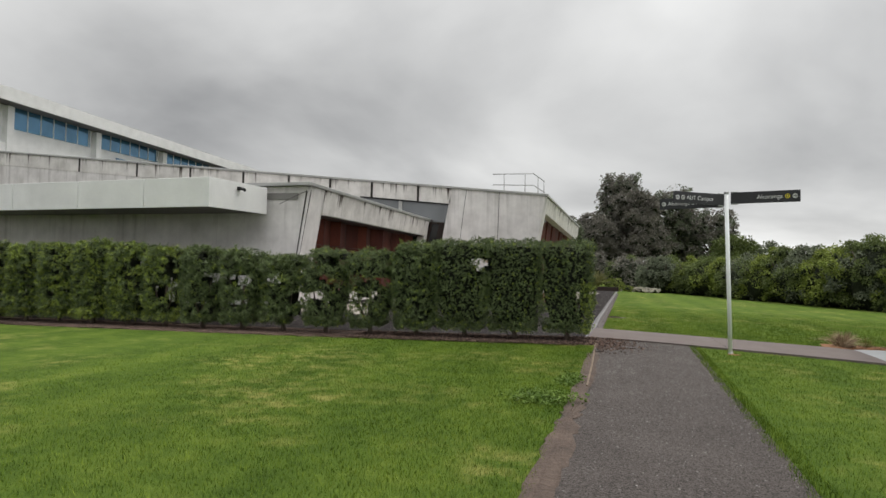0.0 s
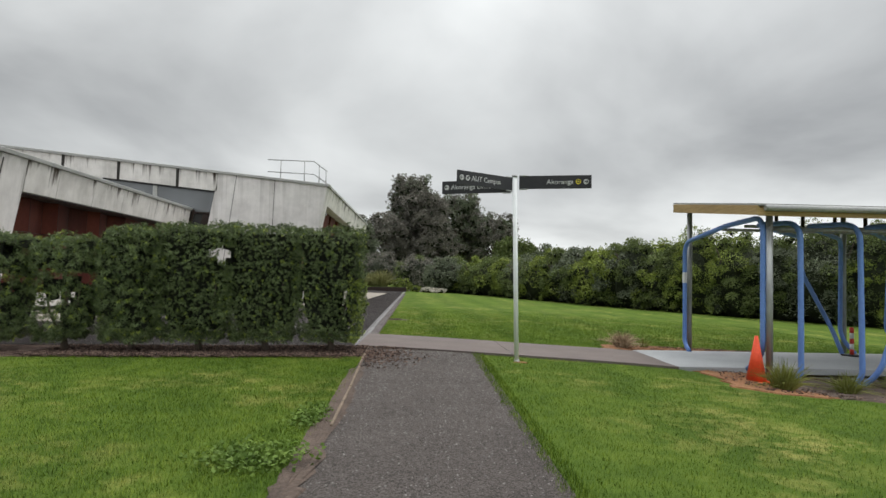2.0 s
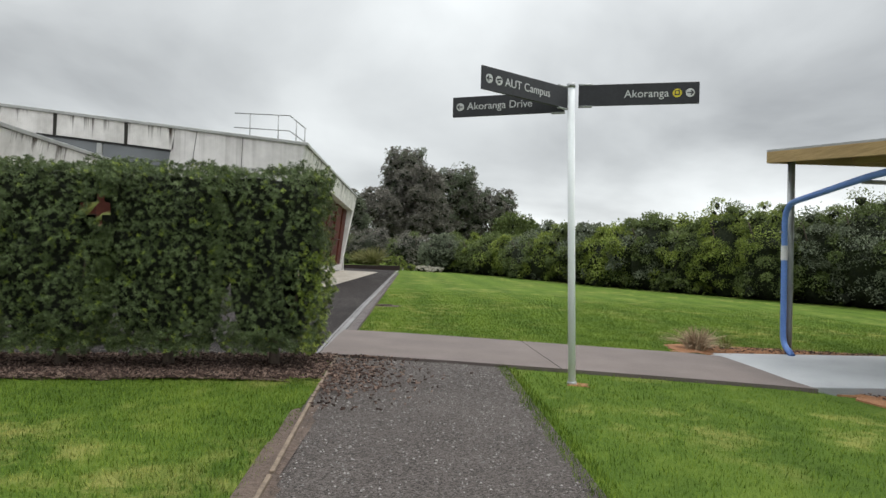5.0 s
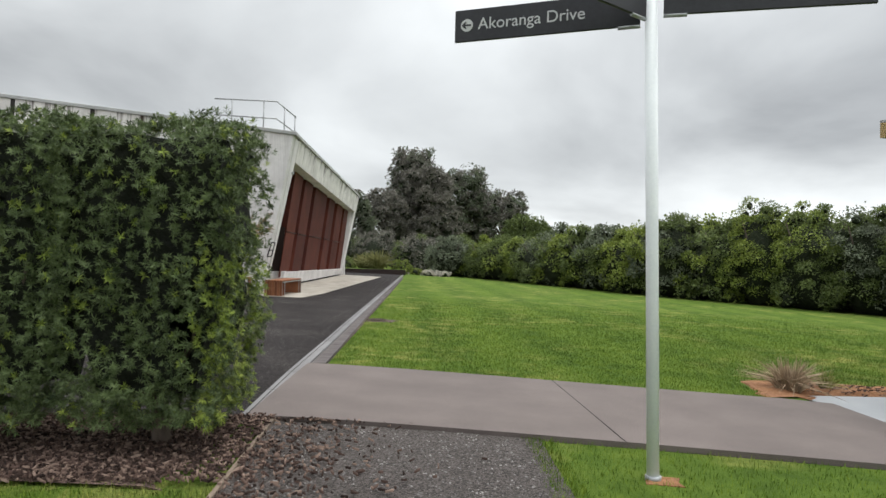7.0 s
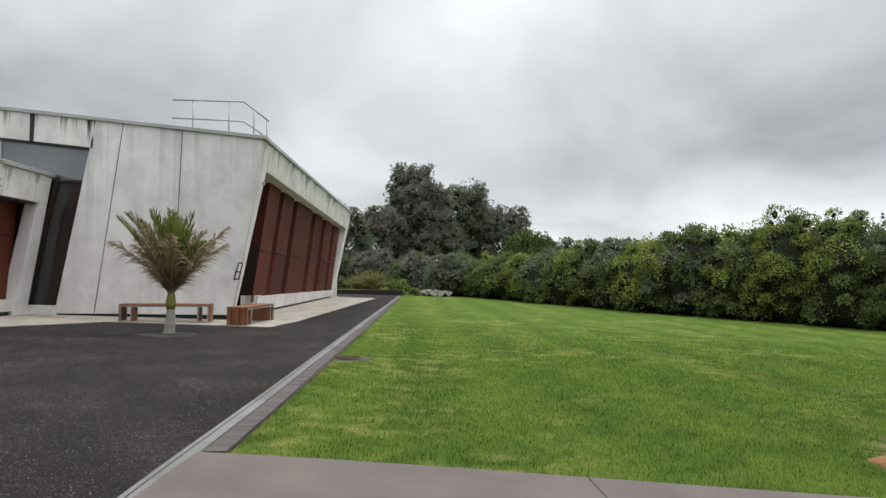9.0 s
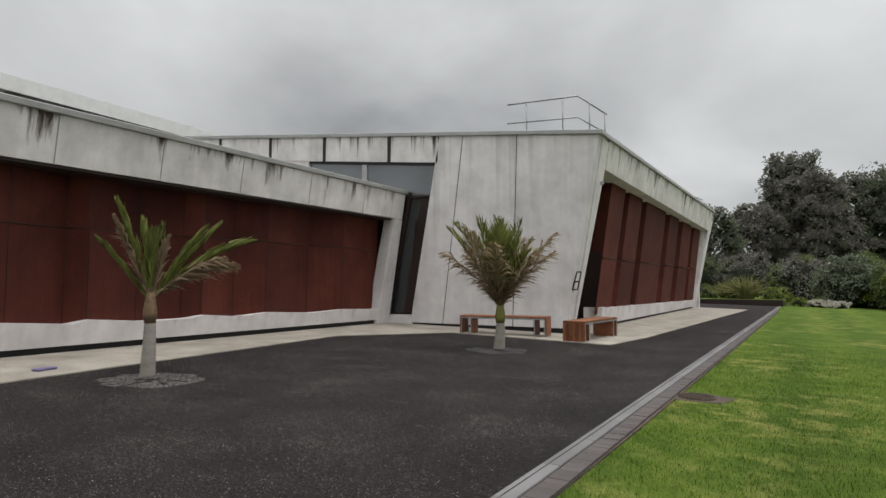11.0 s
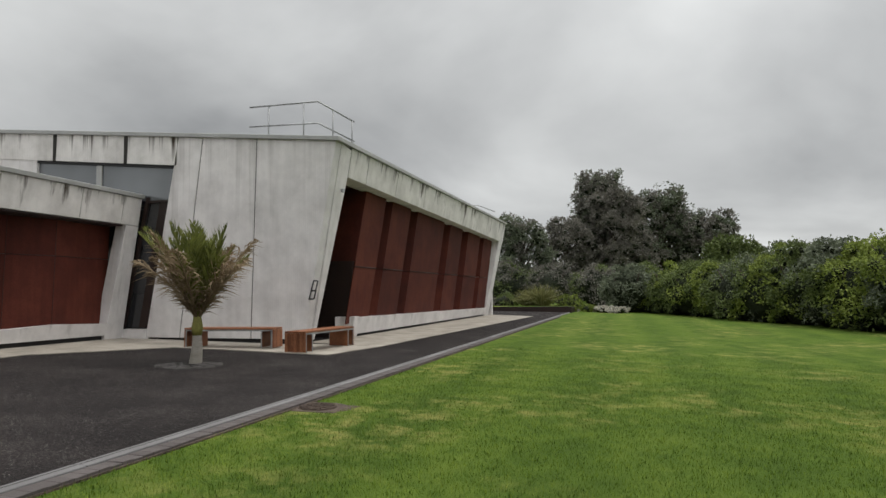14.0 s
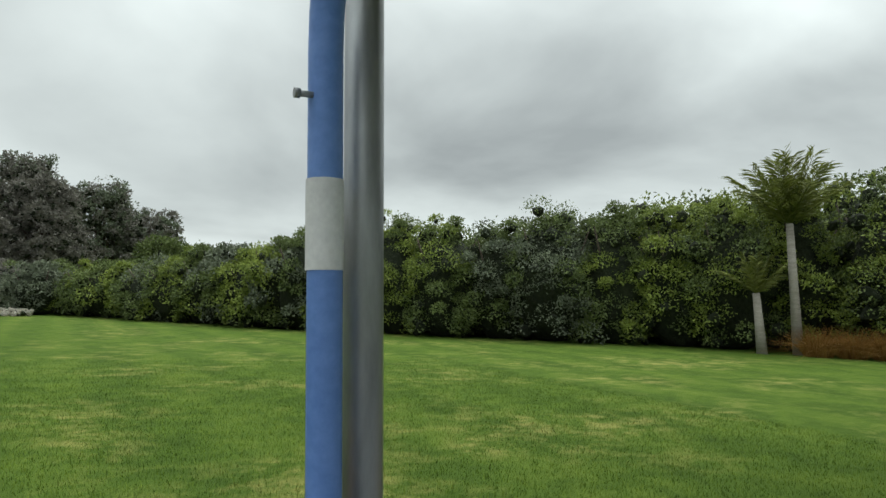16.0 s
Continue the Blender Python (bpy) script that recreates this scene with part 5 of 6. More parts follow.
single("soil_patch_back", ragged(bmesh.new(), [(4.75, 17.2), (5.4, 17.62), (9.5, 17.66), (9.5, 18.1), (6.0, 18.4), (5.0, 18.3)], 0.025, 0.08), SOIL, "orange soil strip behind the slab", "soil", "structure")


def cone(x, y, z, h, name, label, stripes):
    ob = thing(name, (x, y, z), label, "traffic cone")
    bm = bmesh.new()
    turned_box(bm, (h * 0.5, h * 0.5, 0.035), pose(x, y, z + 0.018, 0, 0, 20), 0.01)
    part("base", bm, ORANGE if not stripes else BLACK, ob)
    n = 5 if stripes else 1
    for k in range(n):
        a, b = k / n, (k + 1) / n
        r0, r1 = (h * 0.21 * (1 - 0.84 * a), h * 0.21 * (1 - 0.84 * b)) if not stripes else (0.043, 0.043)
        part("body" if not stripes else "band", tube(bmesh.new(), [(x, y, z + 0.03 + a * (h - 0.03)), (x, y, z + 0.03 + b * (h - 0.03))], [r0, r1], 20), ORANGE if not stripes else (RED if k % 2 == 0 else TAPE), ob)
    return ob


cone(6.42, 13.86, gz(6.42, 13.86) + 0.0, 0.78, "traffic_cone", "plain orange plastic traffic cone beside the post", False)
cone(10.25, 17.1, ZS, 0.62, "bollard", "red and white banded plastic bollard on the slab", True)


def tussock(x, y, z, h, w, n, mat, label, seed, lean=0.0, blade=0.006):
    r = np.random.default_rng(seed)
    ob = thing("grass_tussock", (x, y, z), label, "grass tussock")
    a, s = r.uniform(0, 2 * math.pi, n), np.abs(r.normal(0, 0.55, n))
    foot = np.stack([x + np.cos(a) * r.uniform(0, w * 0.25, n), y + np.sin(a) * r.uniform(0, w * 0.25, n), np.full(n, z - 0.01)], 1)
    way = unit(np.stack([np.cos(a) * s + lean, np.sin(a) * s, np.ones(n)], 1))
    L = h * r.uniform(0.6, 1.1, (n, 1))
    side = unit(np.cross(way, r.normal(size=(n, 3)))) * blade
    mid = foot + way * L * 0.55
    tip = foot + way * L + np.stack([np.cos(a) * s * w * 0.5, np.sin(a) * s * w * 0.5, -0.25 * h * s], 1)
    low = np.stack([foot - side, foot + side, mid + side, mid - side], 1).reshape(-1, 3)
    high = np.stack([mid - side, mid + side, tip + side * 0.1, tip - side * 0.1], 1).reshape(-1, 3)
    q = np.arange(4 * n).reshape(-1, 4)
    tagged(leaf_object("foliage", [(low, q), (high, q)], mat, ob), kind="stuff")
    return ob


tussock(5.38, 17.75, gz(5.4, 17.7), 0.42, 0.55, 420, TUSSOCK, "dry straw-coloured grass tussock in orange soil", 1)
tussock(5.95, 17.95, gz(6, 18), 0.3, 0.3, 80, TUSSOCK_GREEN, "small olive grass tussock in orange soil", 2)
tussock(6.40, 13.0, gz(6.4, 13.0), 0.5, 0.5, 320, TUSSOCK_GREEN, "yellow-green grass tussock beside the shelter post", 3)
tussock(7.6, 13.3, gz(7.6, 13.3), 0.42, 0.45, 240, TUSSOCK_GREEN, "yellow-green grass tussock beside the slab", 4)
tussock(8.9, 13.9, gz(8.9, 13.9), 0.42, 0.45, 240, TUSSOCK_GREEN, "yellow-green grass tussock beside the slab", 5)


# ---- benches ----
def bench(m):
    """A slatted bench, both ends clad with upright boards, on thin steel frames; local x runs along it."""
    ob = new("bench")
    tagged(ob, "red-brown slatted hardwood bench with boarded ends", "bench", "benches by the wall")
    BASE[ob] = Vector((0, 0, 0))
    L, W, H = 2.15, 0.52, 0.45
    for k in range(6):
        y0 = -W / 2 + k * W / 6
        part("seat_slat", box(bmesh.new(), -L / 2, L / 2, y0 + 0.005, y0 + W / 6 - 0.005, H - 0.04, H, 0.005), BENCHWOOD, ob)
    for s in (-1, 1):
        for k in range(7):
            y0 = -W / 2 + k * W / 7
            xo = s * (L / 2 - 0.014)
            part("end_board", box(bmesh.new(), xo - 0.014, xo + 0.014, y0 + 0.004, y0 + W / 7 - 0.004, 0.01, H - 0.045, 0.003), BENCHWOOD, ob)
        for e in (-1, 1):
            y0 = e * (W / 2 - 0.008)
            for xo in (L / 2 - 0.045, L / 2 - 0.285):
                part("steel_upright", box(bmesh.new(), s * xo - 0.013, s * xo + 0.013, y0 - 0.006, y0 + 0.006, 0.0, H - 0.045), GALV, ob)
        part("inner_board", box(bmesh.new(), s * (L / 2 - 0.3) - 0.01, s * (L / 2 - 0.3) + 0.01, -W / 2 + 0.02, W / 2 - 0.02, 0.01, H - 0.045), BENCHWOOD, ob)
    for y0 in (-W / 2 + 0.01, W / 2 - 0.01):
        part("steel_edge", box(bmesh.new(), -L / 2 + 0.03, L / 2 - 0.03, y0 - 0.006, y0 + 0.006, H - 0.075, H - 0.042), GALV, ob)
    ob.matrix_world = m
    return ob


b1 = bench(pose(-5.20, 29.5, gz(-5.2, 29.5) + 0.04, 0, 0, 8))
copy_thing(b1, pose(-3.20, 29.95, gz(-3.2, 29.9) + 0.04, 0, 0, 86))


# ---- young palms in the forecourt ----
def palm(x, y, trunk_h, shaft_h, fronds, seed, label, r0, dry, tight=False):
    r = np.random.default_rng(seed)
    z = gz(x, y) + 0.02
    ob = thing("young_palm", (x, y, z), label, "palm tree", "young palms")
    bm = bmesh.new()
    pts, rad = [], []
    k = 22
    for i in range(k):
        t = i / (k - 1)
        pts.append((x + 0.03 * math.sin(t * 2), y, z - 0.03 + t * trunk_h))
        rad.append(r0 * (1.15 - 0.35 * t) * (1.06 if i % 2 else 0.97))
    tube(bm, pts, rad, 14)
    part("trunk", bm, PALMTRUNK, ob, "pale ringed trunk")
    top = Vector(pts[-1])
    bm = bmesh.new()
    tube(bm, [top + Vector((0, 0, -0.02)), top + Vector((0, 0, shaft_h * 0.25)), top + Vector((0, 0, shaft_h * 0.6)), top + Vector((0, 0, shaft_h))], [r0 * 0.85, r0 * 1.05, r0 * 0.8, r0 * 0.5], 14)
    part("crownshaft", bm, SHAFT if not dry else HUSK, ob, "swollen crownshaft" if not dry else "brown fibrous crownshaft")
    crown = top + Vector((0, 0, shaft_h))
    for az, el, L, droop, brown in fronds:
        spine, way = [], Vector((math.cos(radians(az)) * math.cos(radians(el)), math.sin(radians(az)) * math.cos(radians(el)), math.sin(radians(el))))
        p = crown + Vector((way.x, way.y, 0)) * r0 * 0.4 + Vector((0, 0, -0.14))
        steps = 16
        for i in range(steps + 1):
            spine.append(p.copy())
            p = p + way * (L / steps)
            way = (way + Vector((0, 0, -droop / steps))).normalized()
        bm = bmesh.new()
        tube(bm, spine, [0.020 * (1 - 0.9 * i / steps) + 0.003 for i in range(steps + 1)], 6)
        fr = part("frond", bm, FROND if not brown else FROND_DRY, ob)
        at, ways, lens = [], [], []
        fringe = steps * (6 if tight else 4)
        for i in range(3, fringe):
            t = i / fringe
            j = min(int(t * steps), steps - 1)
            pt = spine[j].lerp(spine[j + 1], t * steps - j)
            w = (spine[j + 1] - spine[j]).normalized()
            side = w.cross(Vector((0, 0, 1))).normalized()
            up = side.cross(w)
            ll = L * (0.36 if tight else 0.30) * math.sin(math.pi * (0.15 + 0.8 * t)) ** 0.8
            for s in (-1, 1):
                d = (w * (2.3 if tight else 1.25) + side * s * (0.42 if tight else 0.55) + up * 0.30 + Vector(r.normal(0, 0.07 if not brown else 0.2, 3)) + (Vector((0, 0, -0.5)) if brown else Vector((0, 0, 0)))).normalized()
                at.append(pt[:])
                ways.append(d[:])
                lens.append(ll)
        at, ways, lens = np.array(at), np.array(ways), np.array(lens)[:, None]
        n = len(at)
        v, f = leaf_arrays(r, at, ways, lens, np.full((n, 1), 0.026), 0.08 if not brown else 0.35)
        leaf_object("leaflet_fringe", [(v, f)], FROND if not brown else FROND_DRY, fr)
    return ob


def spread_fronds(n, lengths, lo, hi, seed, brown_share, droop=(0.4, 0.9)):
    r = np.random.default_rng(seed)
    out = []
    for i in range(n):
        t = i / max(1, n - 1)
        el = lo + (hi - lo) * t
        out.append((i * 137.5 + r.uniform(-15, 15), el, r.uniform(*lengths), r.uniform(*droop), r.uniform(0, 1) < brown_share * 3.0 * (0.62 - t)))
    return out


palm(-4.04, 26.63, 0.56, 0.42, spread_fronds(40, (1.35, 1.85), 54, 88, 11, 0.42, (0.25, 0.95)), 21, "young palm with a full spiky green and brown crown", 0.10, False)
palm(-6.39, 20.59, 0.75, 0.44, [(241, 72, 1.32, 0.08, False), (245, 68, 1.15, 0.05, True), (238, 52, 0.98, 0.05, False), (61, 52, 1.30, 0.10, False), (57, 57, 1.15, 0.10, False), (62, 44, 1.50, 0.55, False), (66, 42, 1.20, 0.75, True), (52, 46, 1.05, 0.6, True), (150, 80, 0.88, 0.1, True), (330, 78, 0.92, 0.1, False), (20, 75, 0.86, 0.1, True), (200, 82, 1.05, 0.1, False), (100, 79, 1.0, 0.1, False)], 22, "young palm with a sparse wind-torn crown", 0.088, True, True)
STONEBED = gravel_mat("pit_gravel", [(0.2, (0.025, 0.022, 0.021)), (0.55, (0.070, 0.064, 0.061)), (0.9, (0.20, 0.19, 0.18))], 45, 1.0, 0.02)
for x, y, rx, ry in ((-6.0, 20.4, 0.75, 0.68), (-3.95, 26.35, 0.68, 0.66)):
    bm = ragged(bmesh.new(), [(x + rx * math.cos(k * 0.524), y + ry * math.sin(k * 0.524)) for k in range(12)], 0.028, 0.09)
    single("tree_pit", bm, STONEBED, "round grey gravel pit at the palm foot", "tree pit", "structure")

# ---- small ground things ----
mh = thing("manhole_cover", (0.05, 23.5, gz(0, 23.5)), "round rusty iron manhole cover in the lawn", "manhole cover")
bm = bmesh.new()
bmesh.ops.create_cone(bm, cap_ends=True, segments=32, radius1=0.24, radius2=0.23, depth=0.03, matrix=Matrix.Translation((0.05, 23.5, gz(0, 23.5) + 0.004)))
part("lid", bm, IRON, mh)
bm = bmesh.new()
for k in range(-4, 5):
    w = math.sqrt(max(0.01, 0.21 ** 2 - (k * 0.05) ** 2))
    box(bm, 0.05 - w, 0.05 + w, 23.5 + k * 0.05 - 0.011, 23.5 + k * 0.05 + 0.011, gz(0, 23.5) + 0.018, gz(0, 23.5) + 0.026)
part("tread", bm, IRON, mh)
single("manhole_soil", ragged(bmesh.new(), [(-0.3, 23.2), (0.4, 23.2), (0.5, 23.8), (-0.25, 23.9)], 0.008, 0.05), SOIL_DARK, "worn soil ring round the manhole cover", "soil", "structure")
bm = bmesh.new()
turned_box(bm, (0.13, 0.30, 0.03), pose(-7.73, 20.0, gz(-7.7, 20) + 0.06, 0, 0, 12), 0.008)
single("drain_lid", bm, PURPLE, "small purple-grey lid on the pale strip", "drain lid", at=(-7.73, 20.0, gz(-7.7, 20) + 0.04))


# ---- planted bed, trees and shelter belt ----
def crown(ob, r, blobs, n, leaf, mat, share=None, second=None, core=0.74, loose=0.13, inner=None):
    """Leaves over many clumps, with an inner mass coloured dark for shade; blobs: centre and radii."""
    pts, nrm = [], []
    area = np.array([b[3] * b[4] + b[3] * b[5] + b[4] * b[5] for b in blobs])
    count = np.maximum(3, (n / 12 * area / area.sum()).astype(int))
    for (bx, by, bz, rx, ry, rz), k in zip(blobs, count):
        d = unit(r.normal(size=(k, 3)))
        d[:, 2] = np.where(d[:, 2] < -0.5, -d[:, 2], d[:, 2])
        f = 1 + r.normal(-0.03, loose, (k, 1))
        pts.append(np.array([bx, by, bz]) + d * np.array([rx, ry, rz]) * f)
        nrm.append(d)
    p, q = np.concatenate(pts), np.concatenate(nrm)
    # leaves stand in tufts round the tips of twigs
    k = 12
    tip = unit(q + r.normal(0, 0.35, q.shape) + np.array([0, 0, 0.45]))
    tuft = unit(np.repeat(tip, k, 0) * 0.75 + unit(r.normal(size=(len(p) * k, 3))))
    size = np.repeat(r.uniform(0.7, 1.5, (len(p), 1)), k, 0) * leaf
    p = np.repeat(p, k, 0) + tuft * size * r.uniform(0.5, 1.1, (len(p) * k, 1))
    way = unit(tuft + np.repeat(tip, k, 0) * 0.4 + r.normal(0, 0.3, p.shape))
    face = unit(tuft * 0.9 + np.array([0, 0, 0.6]) + r.normal(0, 0.28, p.shape))
    lump = np.array([noise.noise(Vector(a) * 0.8) for a in p])
    sel = (lump > 0.12) if share else np.zeros(len(p), bool)
    for flag, m, nm in ((False, mat, "foliage"), (True, second, "light_foliage")):
        s = sel == flag
        if s.sum() > 10:
            leaf_object(nm, [leaf_arrays(r, p[s], way[s], leaf, leaf * 0.5, 0.1, face[s])], m, ob)
    # dark blobs in place of the shade deep in the crown
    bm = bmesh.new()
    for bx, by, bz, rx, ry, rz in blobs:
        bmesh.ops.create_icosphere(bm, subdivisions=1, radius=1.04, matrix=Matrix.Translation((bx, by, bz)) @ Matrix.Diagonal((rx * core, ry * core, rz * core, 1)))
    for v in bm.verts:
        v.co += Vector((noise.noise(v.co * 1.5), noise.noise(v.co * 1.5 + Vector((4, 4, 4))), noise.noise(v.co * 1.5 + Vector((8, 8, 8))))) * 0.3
    part("shade_core", bm, inner or SHADE_CORE, ob)


def clumps(ob, r, x, y, z, h, w, n, leaf, mat, second):
    """A crown of rounded leafy clumps over a boxy dome: leaves cover the upper and outer side of each clump, a core
    coloured dark for shade shows below.
    """
    k = int(30 + 15 * h * w / 4)
    centres = []
    turn, squash = r.uniform(0, 6.28), r.uniform(0.8, 1.0)
    for i in range(k):
        a, lvl = i * 2.399 + r.uniform(-0.6, 0.6), ((i + r.uniform(0, 1)) / k) ** 0.85
        s = r.uniform(0.055, 0.135) * min(w, h * 1.3)
        lobe = 1 + 0.16 * math.sin(2 * a + turn) + 0.12 * math.sin(3 * a - turn + 4 * lvl)
        out = (0.90 + 0.16 * lvl - 1.1 * max(0.0, lvl - 0.5) ** 1.5) * lobe * r.uniform(0.72, 1.08)
        rr = max(0.05, w * 0.5 * out - s * 0.4)
        if lvl > 0.75:
            rr *= r.uniform(0.1, 1.0)
        centres.append((x + math.cos(a) * rr, y + math.sin(a) * rr * squash, z + s * 0.4 + lvl * (h * r.uniform(0.84, 1.04) - s), s))
    c = np.array(centres)
    per = max(20, int(n / k))
    d = unit(r.normal(size=(k * per, 3)))
    axis = unit(np.stack([c[:, 0] - x, c[:, 1] - y, np.full(k, 0.55 * w)], 1))
    ax = np.repeat(axis, per, 0)
    flip = (d * ax).sum(1) < -0.15
    d[flip] = -d[flip]
    rad = np.repeat(c[:, 3], per)[:, None] * (1 + r.normal(-0.04, 0.20, (k * per, 1)))
    p = np.repeat(c[:, :3], per, 0) + d * rad * np.array([1.12, 1.12, 0.92])
    way = unit(np.cross(d, r.normal(size=d.shape)) + d * 0.9 + np.array([0, 0, 0.45]))
    face = unit(d + np.array([0, 0, 0.7]) + r.normal(0, 0.25, d.shape))
    pick = np.repeat(np.array([noise.noise(Vector((a[0] * 0.45, a[1] * 0.45, a[2] * 0.6))) for a in c]) > 0.10, per)
    for flag, m, nm in ((False, mat, "foliage"), (True, second, "light_foliage")):
        sel = pick == flag
        if sel.sum() > 10:
            leaf_object(nm, [leaf_arrays(r, p[sel], way[sel], leaf, leaf * 0.55, 0.1, face[sel])], m, ob)
    # cores coloured dark, as shade below and between the clumps
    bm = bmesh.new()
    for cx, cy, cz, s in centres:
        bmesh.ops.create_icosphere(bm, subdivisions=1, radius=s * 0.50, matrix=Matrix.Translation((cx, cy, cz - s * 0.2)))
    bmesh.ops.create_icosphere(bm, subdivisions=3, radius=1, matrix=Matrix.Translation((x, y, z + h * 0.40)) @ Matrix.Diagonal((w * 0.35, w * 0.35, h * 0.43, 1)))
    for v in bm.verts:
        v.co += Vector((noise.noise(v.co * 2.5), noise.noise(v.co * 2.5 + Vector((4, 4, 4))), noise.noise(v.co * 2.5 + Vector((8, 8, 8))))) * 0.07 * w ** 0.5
    part("shade_core", bm, LEAF_SHADE, ob)


def bush(x, y, h, w, mat, second, seed, leaf=0.17, n=4200, name="shelter_belt_tree", label="dense green shelter-belt tree with leaves to the ground", category="tree", group="shelter belt"):
    r = np.random.default_rng(seed)
    z = gz(x, y)
    ob = thing(name, (x, y, z), label, category, group)
    bm = bmesh.new()
    tube(bm, [(x, y, z - 0.1), (x + 0.1, y, z + h * 0.35), (x, y + 0.1, z + h * 0.8)], [0.16, 0.12, 0.03], 8)
    for k in range(4):
        a = k * 1.7
        tube(bm, [(x, y, z + h * 0.2), (x + math.cos(a) * w * 0.25, y + math.sin(a) * w * 0.25, z + h * 0.55), (x + math.cos(a) * w * 0.38, y + math.sin(a) * w * 0.38, z + h * 0.8)], [0.07, 0.05, 0.02], 6)
    part("trunk", bm, TRUNKBARK, ob)
    clumps(ob, r, x, y, z, h, w, n, leaf, mat, second)
    return ob


line = [(2.8, 63.5), (4.6, 60.0), (8.8, 51.8), (13.4, 43.4), (17.6, 38.2), (22.0, 33.4), (25.8, 28.9), (28.0, 24.5), (29.5, 18), (30, 9)]
hts = [(0, 2.7), (5, 3.1), (10, 3.35), (13, 3.7), (15, 4.1), (17, 4.5), (20, 4.5), (22.5, 4.45), (24.5, 4.8), (27, 5.6), (31, 6.0)]
rl = random.Random(8)
kinds = [(LEAF_GREEN, LEAF_DARK), (LEAF_DARK, LEAF_GREEN), (LEAF_GREEN, LEAF_GREEN), (LEAF_GREY, LEAF_DARK), (LEAF_DARK, LEAF_GREY)]
seed = 300
for (ax, ay), (bx, by) in zip(line, line[1:]):
    length = math.hypot(bx - ax, by - ay)
    k = max(2, round(length / 2.1))
    for i in range(k):
        t = (i + rl.uniform(-0.15, 0.15)) / k
        x, y = ax + (bx - ax) * t, ay + (by - ay) * t
        h = float(np.interp(x, [a for a, _ in hts], [b for _, b in hts])) * rl.uniform(0.88, 1.12) - gz(x, y)
        w = rl.uniform(3.2, 4.6)
        nx, ny = (by - ay) / length, -(bx - ax) / length
        if nx + ny < 0:
            nx, ny = -nx, -ny
        m = kinds[min(rl.choice((0, 0, 0, 1, 2, 3, 4)), 4)] if x < 12 else kinds[rl.choice((0, 1, 1, 1, 4, 0, 3))]
        bush(x + nx * 1.9, y + ny * 1.9, h, w, m[0], m[1], seed, leaf=0.14 if x < 16 else 0.105, n=12500 if x < 16 else 21000)
        seed += 1
    # a darker second row closes the belt behind
    for i in range(k):
        t = (i + 0.5) / k
        x, y = ax + (bx - ax) * t + nx * 4.6, ay + (by - ay) * t + ny * 4.6
        h = float(np.interp(x, [a for a, _ in hts], [b for _, b in hts])) * 0.98 - gz(x, y)
        bush(x, y, h * 0.94, 4.8, LEAF_DARK, LEAF_GREEN, seed, leaf=0.22, n=2600)
        seed += 1


def tall_tree(x, y, h, w, base, mat, second, seed, label, n=17500, leaf=0.25, gaps=34):
    r = np.random.default_rng(seed)
    z = gz(x, y)
    ob = thing("tall_tree", (x, y, z), label, "tree", "trees behind the lawn")
    bm = bmesh.new()
    tube(bm, [(x, y, z - 0.1), (x + 0.2, y, z + h * 0.3), (x - 0.1, y, z + h * 0.6), (x, y, z + h * 0.9)], [0.38, 0.28, 0.18, 0.04], 8)
    blobs = []
    for i in range(gaps):
        a, lvl = i * 2.4 + r.uniform(-0.4, 0.4), base + (0.95 - base) * ((i + 0.5) / gaps)
        rr = w * 0.40 * math.sqrt(max(0.08, 1 - ((lvl - base) / (1.02 - base)) ** 2)) * r.uniform(0.5, 1.0)
        s = w * r.uniform(0.085, 0.15)
        c = (x + math.cos(a) * rr, y + math.sin(a) * rr, z + h * lvl - s * 0.5)
        blobs.append((*c, s * 1.15, s * 1.15, s * 0.9))
        tube(bm, [(x, y, z + h * lvl * 0.6), ((x + c[0]) / 2, (y + c[1]) / 2, z + h * lvl * 0.82), c], [0.13, 0.08, 0.03], 6)
        for j in range(5):
            b = a + r.uniform(-1, 1)
            ss = s * r.uniform(0.35, 0.6)
            blobs.append((c[0] + math.cos(b) * s * 1.0, c[1] + math.sin(b) * s * 1.0, c[2] + r.uniform(-0.4, 0.7) * s, ss, ss, ss * 0.85))
    part("trunk", bm, TRUNKBARK, ob)
    crown(ob, r, blobs, n, leaf, mat, 0.4, second, 0.50, 0.32, LEAF_SHADE)
    return ob


tall_tree(-0.4, 99, 16.3, 9.0, 0.30, LEAF_OLIVE, LEAF_GREY, 500, "tall dark olive-grey tree behind the lawn", n=26000, leaf=0.32, gaps=40)
tall_tree(1.4, 94, 13.0, 8.6, 0.12, LEAF_OLIVE, LEAF_OLIVE, 506, "grey-green tree with dense round crown", n=26000, leaf=0.32, gaps=40)
tall_tree(6.8, 102, 14.3, 9.4, 0.40, LEAF_GREY, LEAF_OLIVE, 501, "broad grey-green tree with open crown", n=19000, leaf=0.33, gaps=30)
tall_tree(12.0, 101, 11.4, 8.6, 0.30, LEAF_OLIVE, LEAF_GREY, 508, "grey-green tree with drooping open crown", n=16000, leaf=0.33, gaps=28)
tall_tree(7.6, 104, 7.5, 9.0, 0.05, LEAF_DARK, LEAF_OLIVE, 509, "dark low tree under the open crowns", n=13000, leaf=0.34, gaps=28)
tall_tree(-3.9, 91, 9.6, 6.6, 0.08, LEAF_OLIVE, LEAF_OLIVE, 502, "dark round-headed tree behind the building", n=19000, leaf=0.3)
tall_tree(-7.4, 82, 8.7, 6.6, 0.08, LEAF_GREY, LEAF_OLIVE, 503, "dark grey-green tree beside the building", n=17000, leaf=0.28)
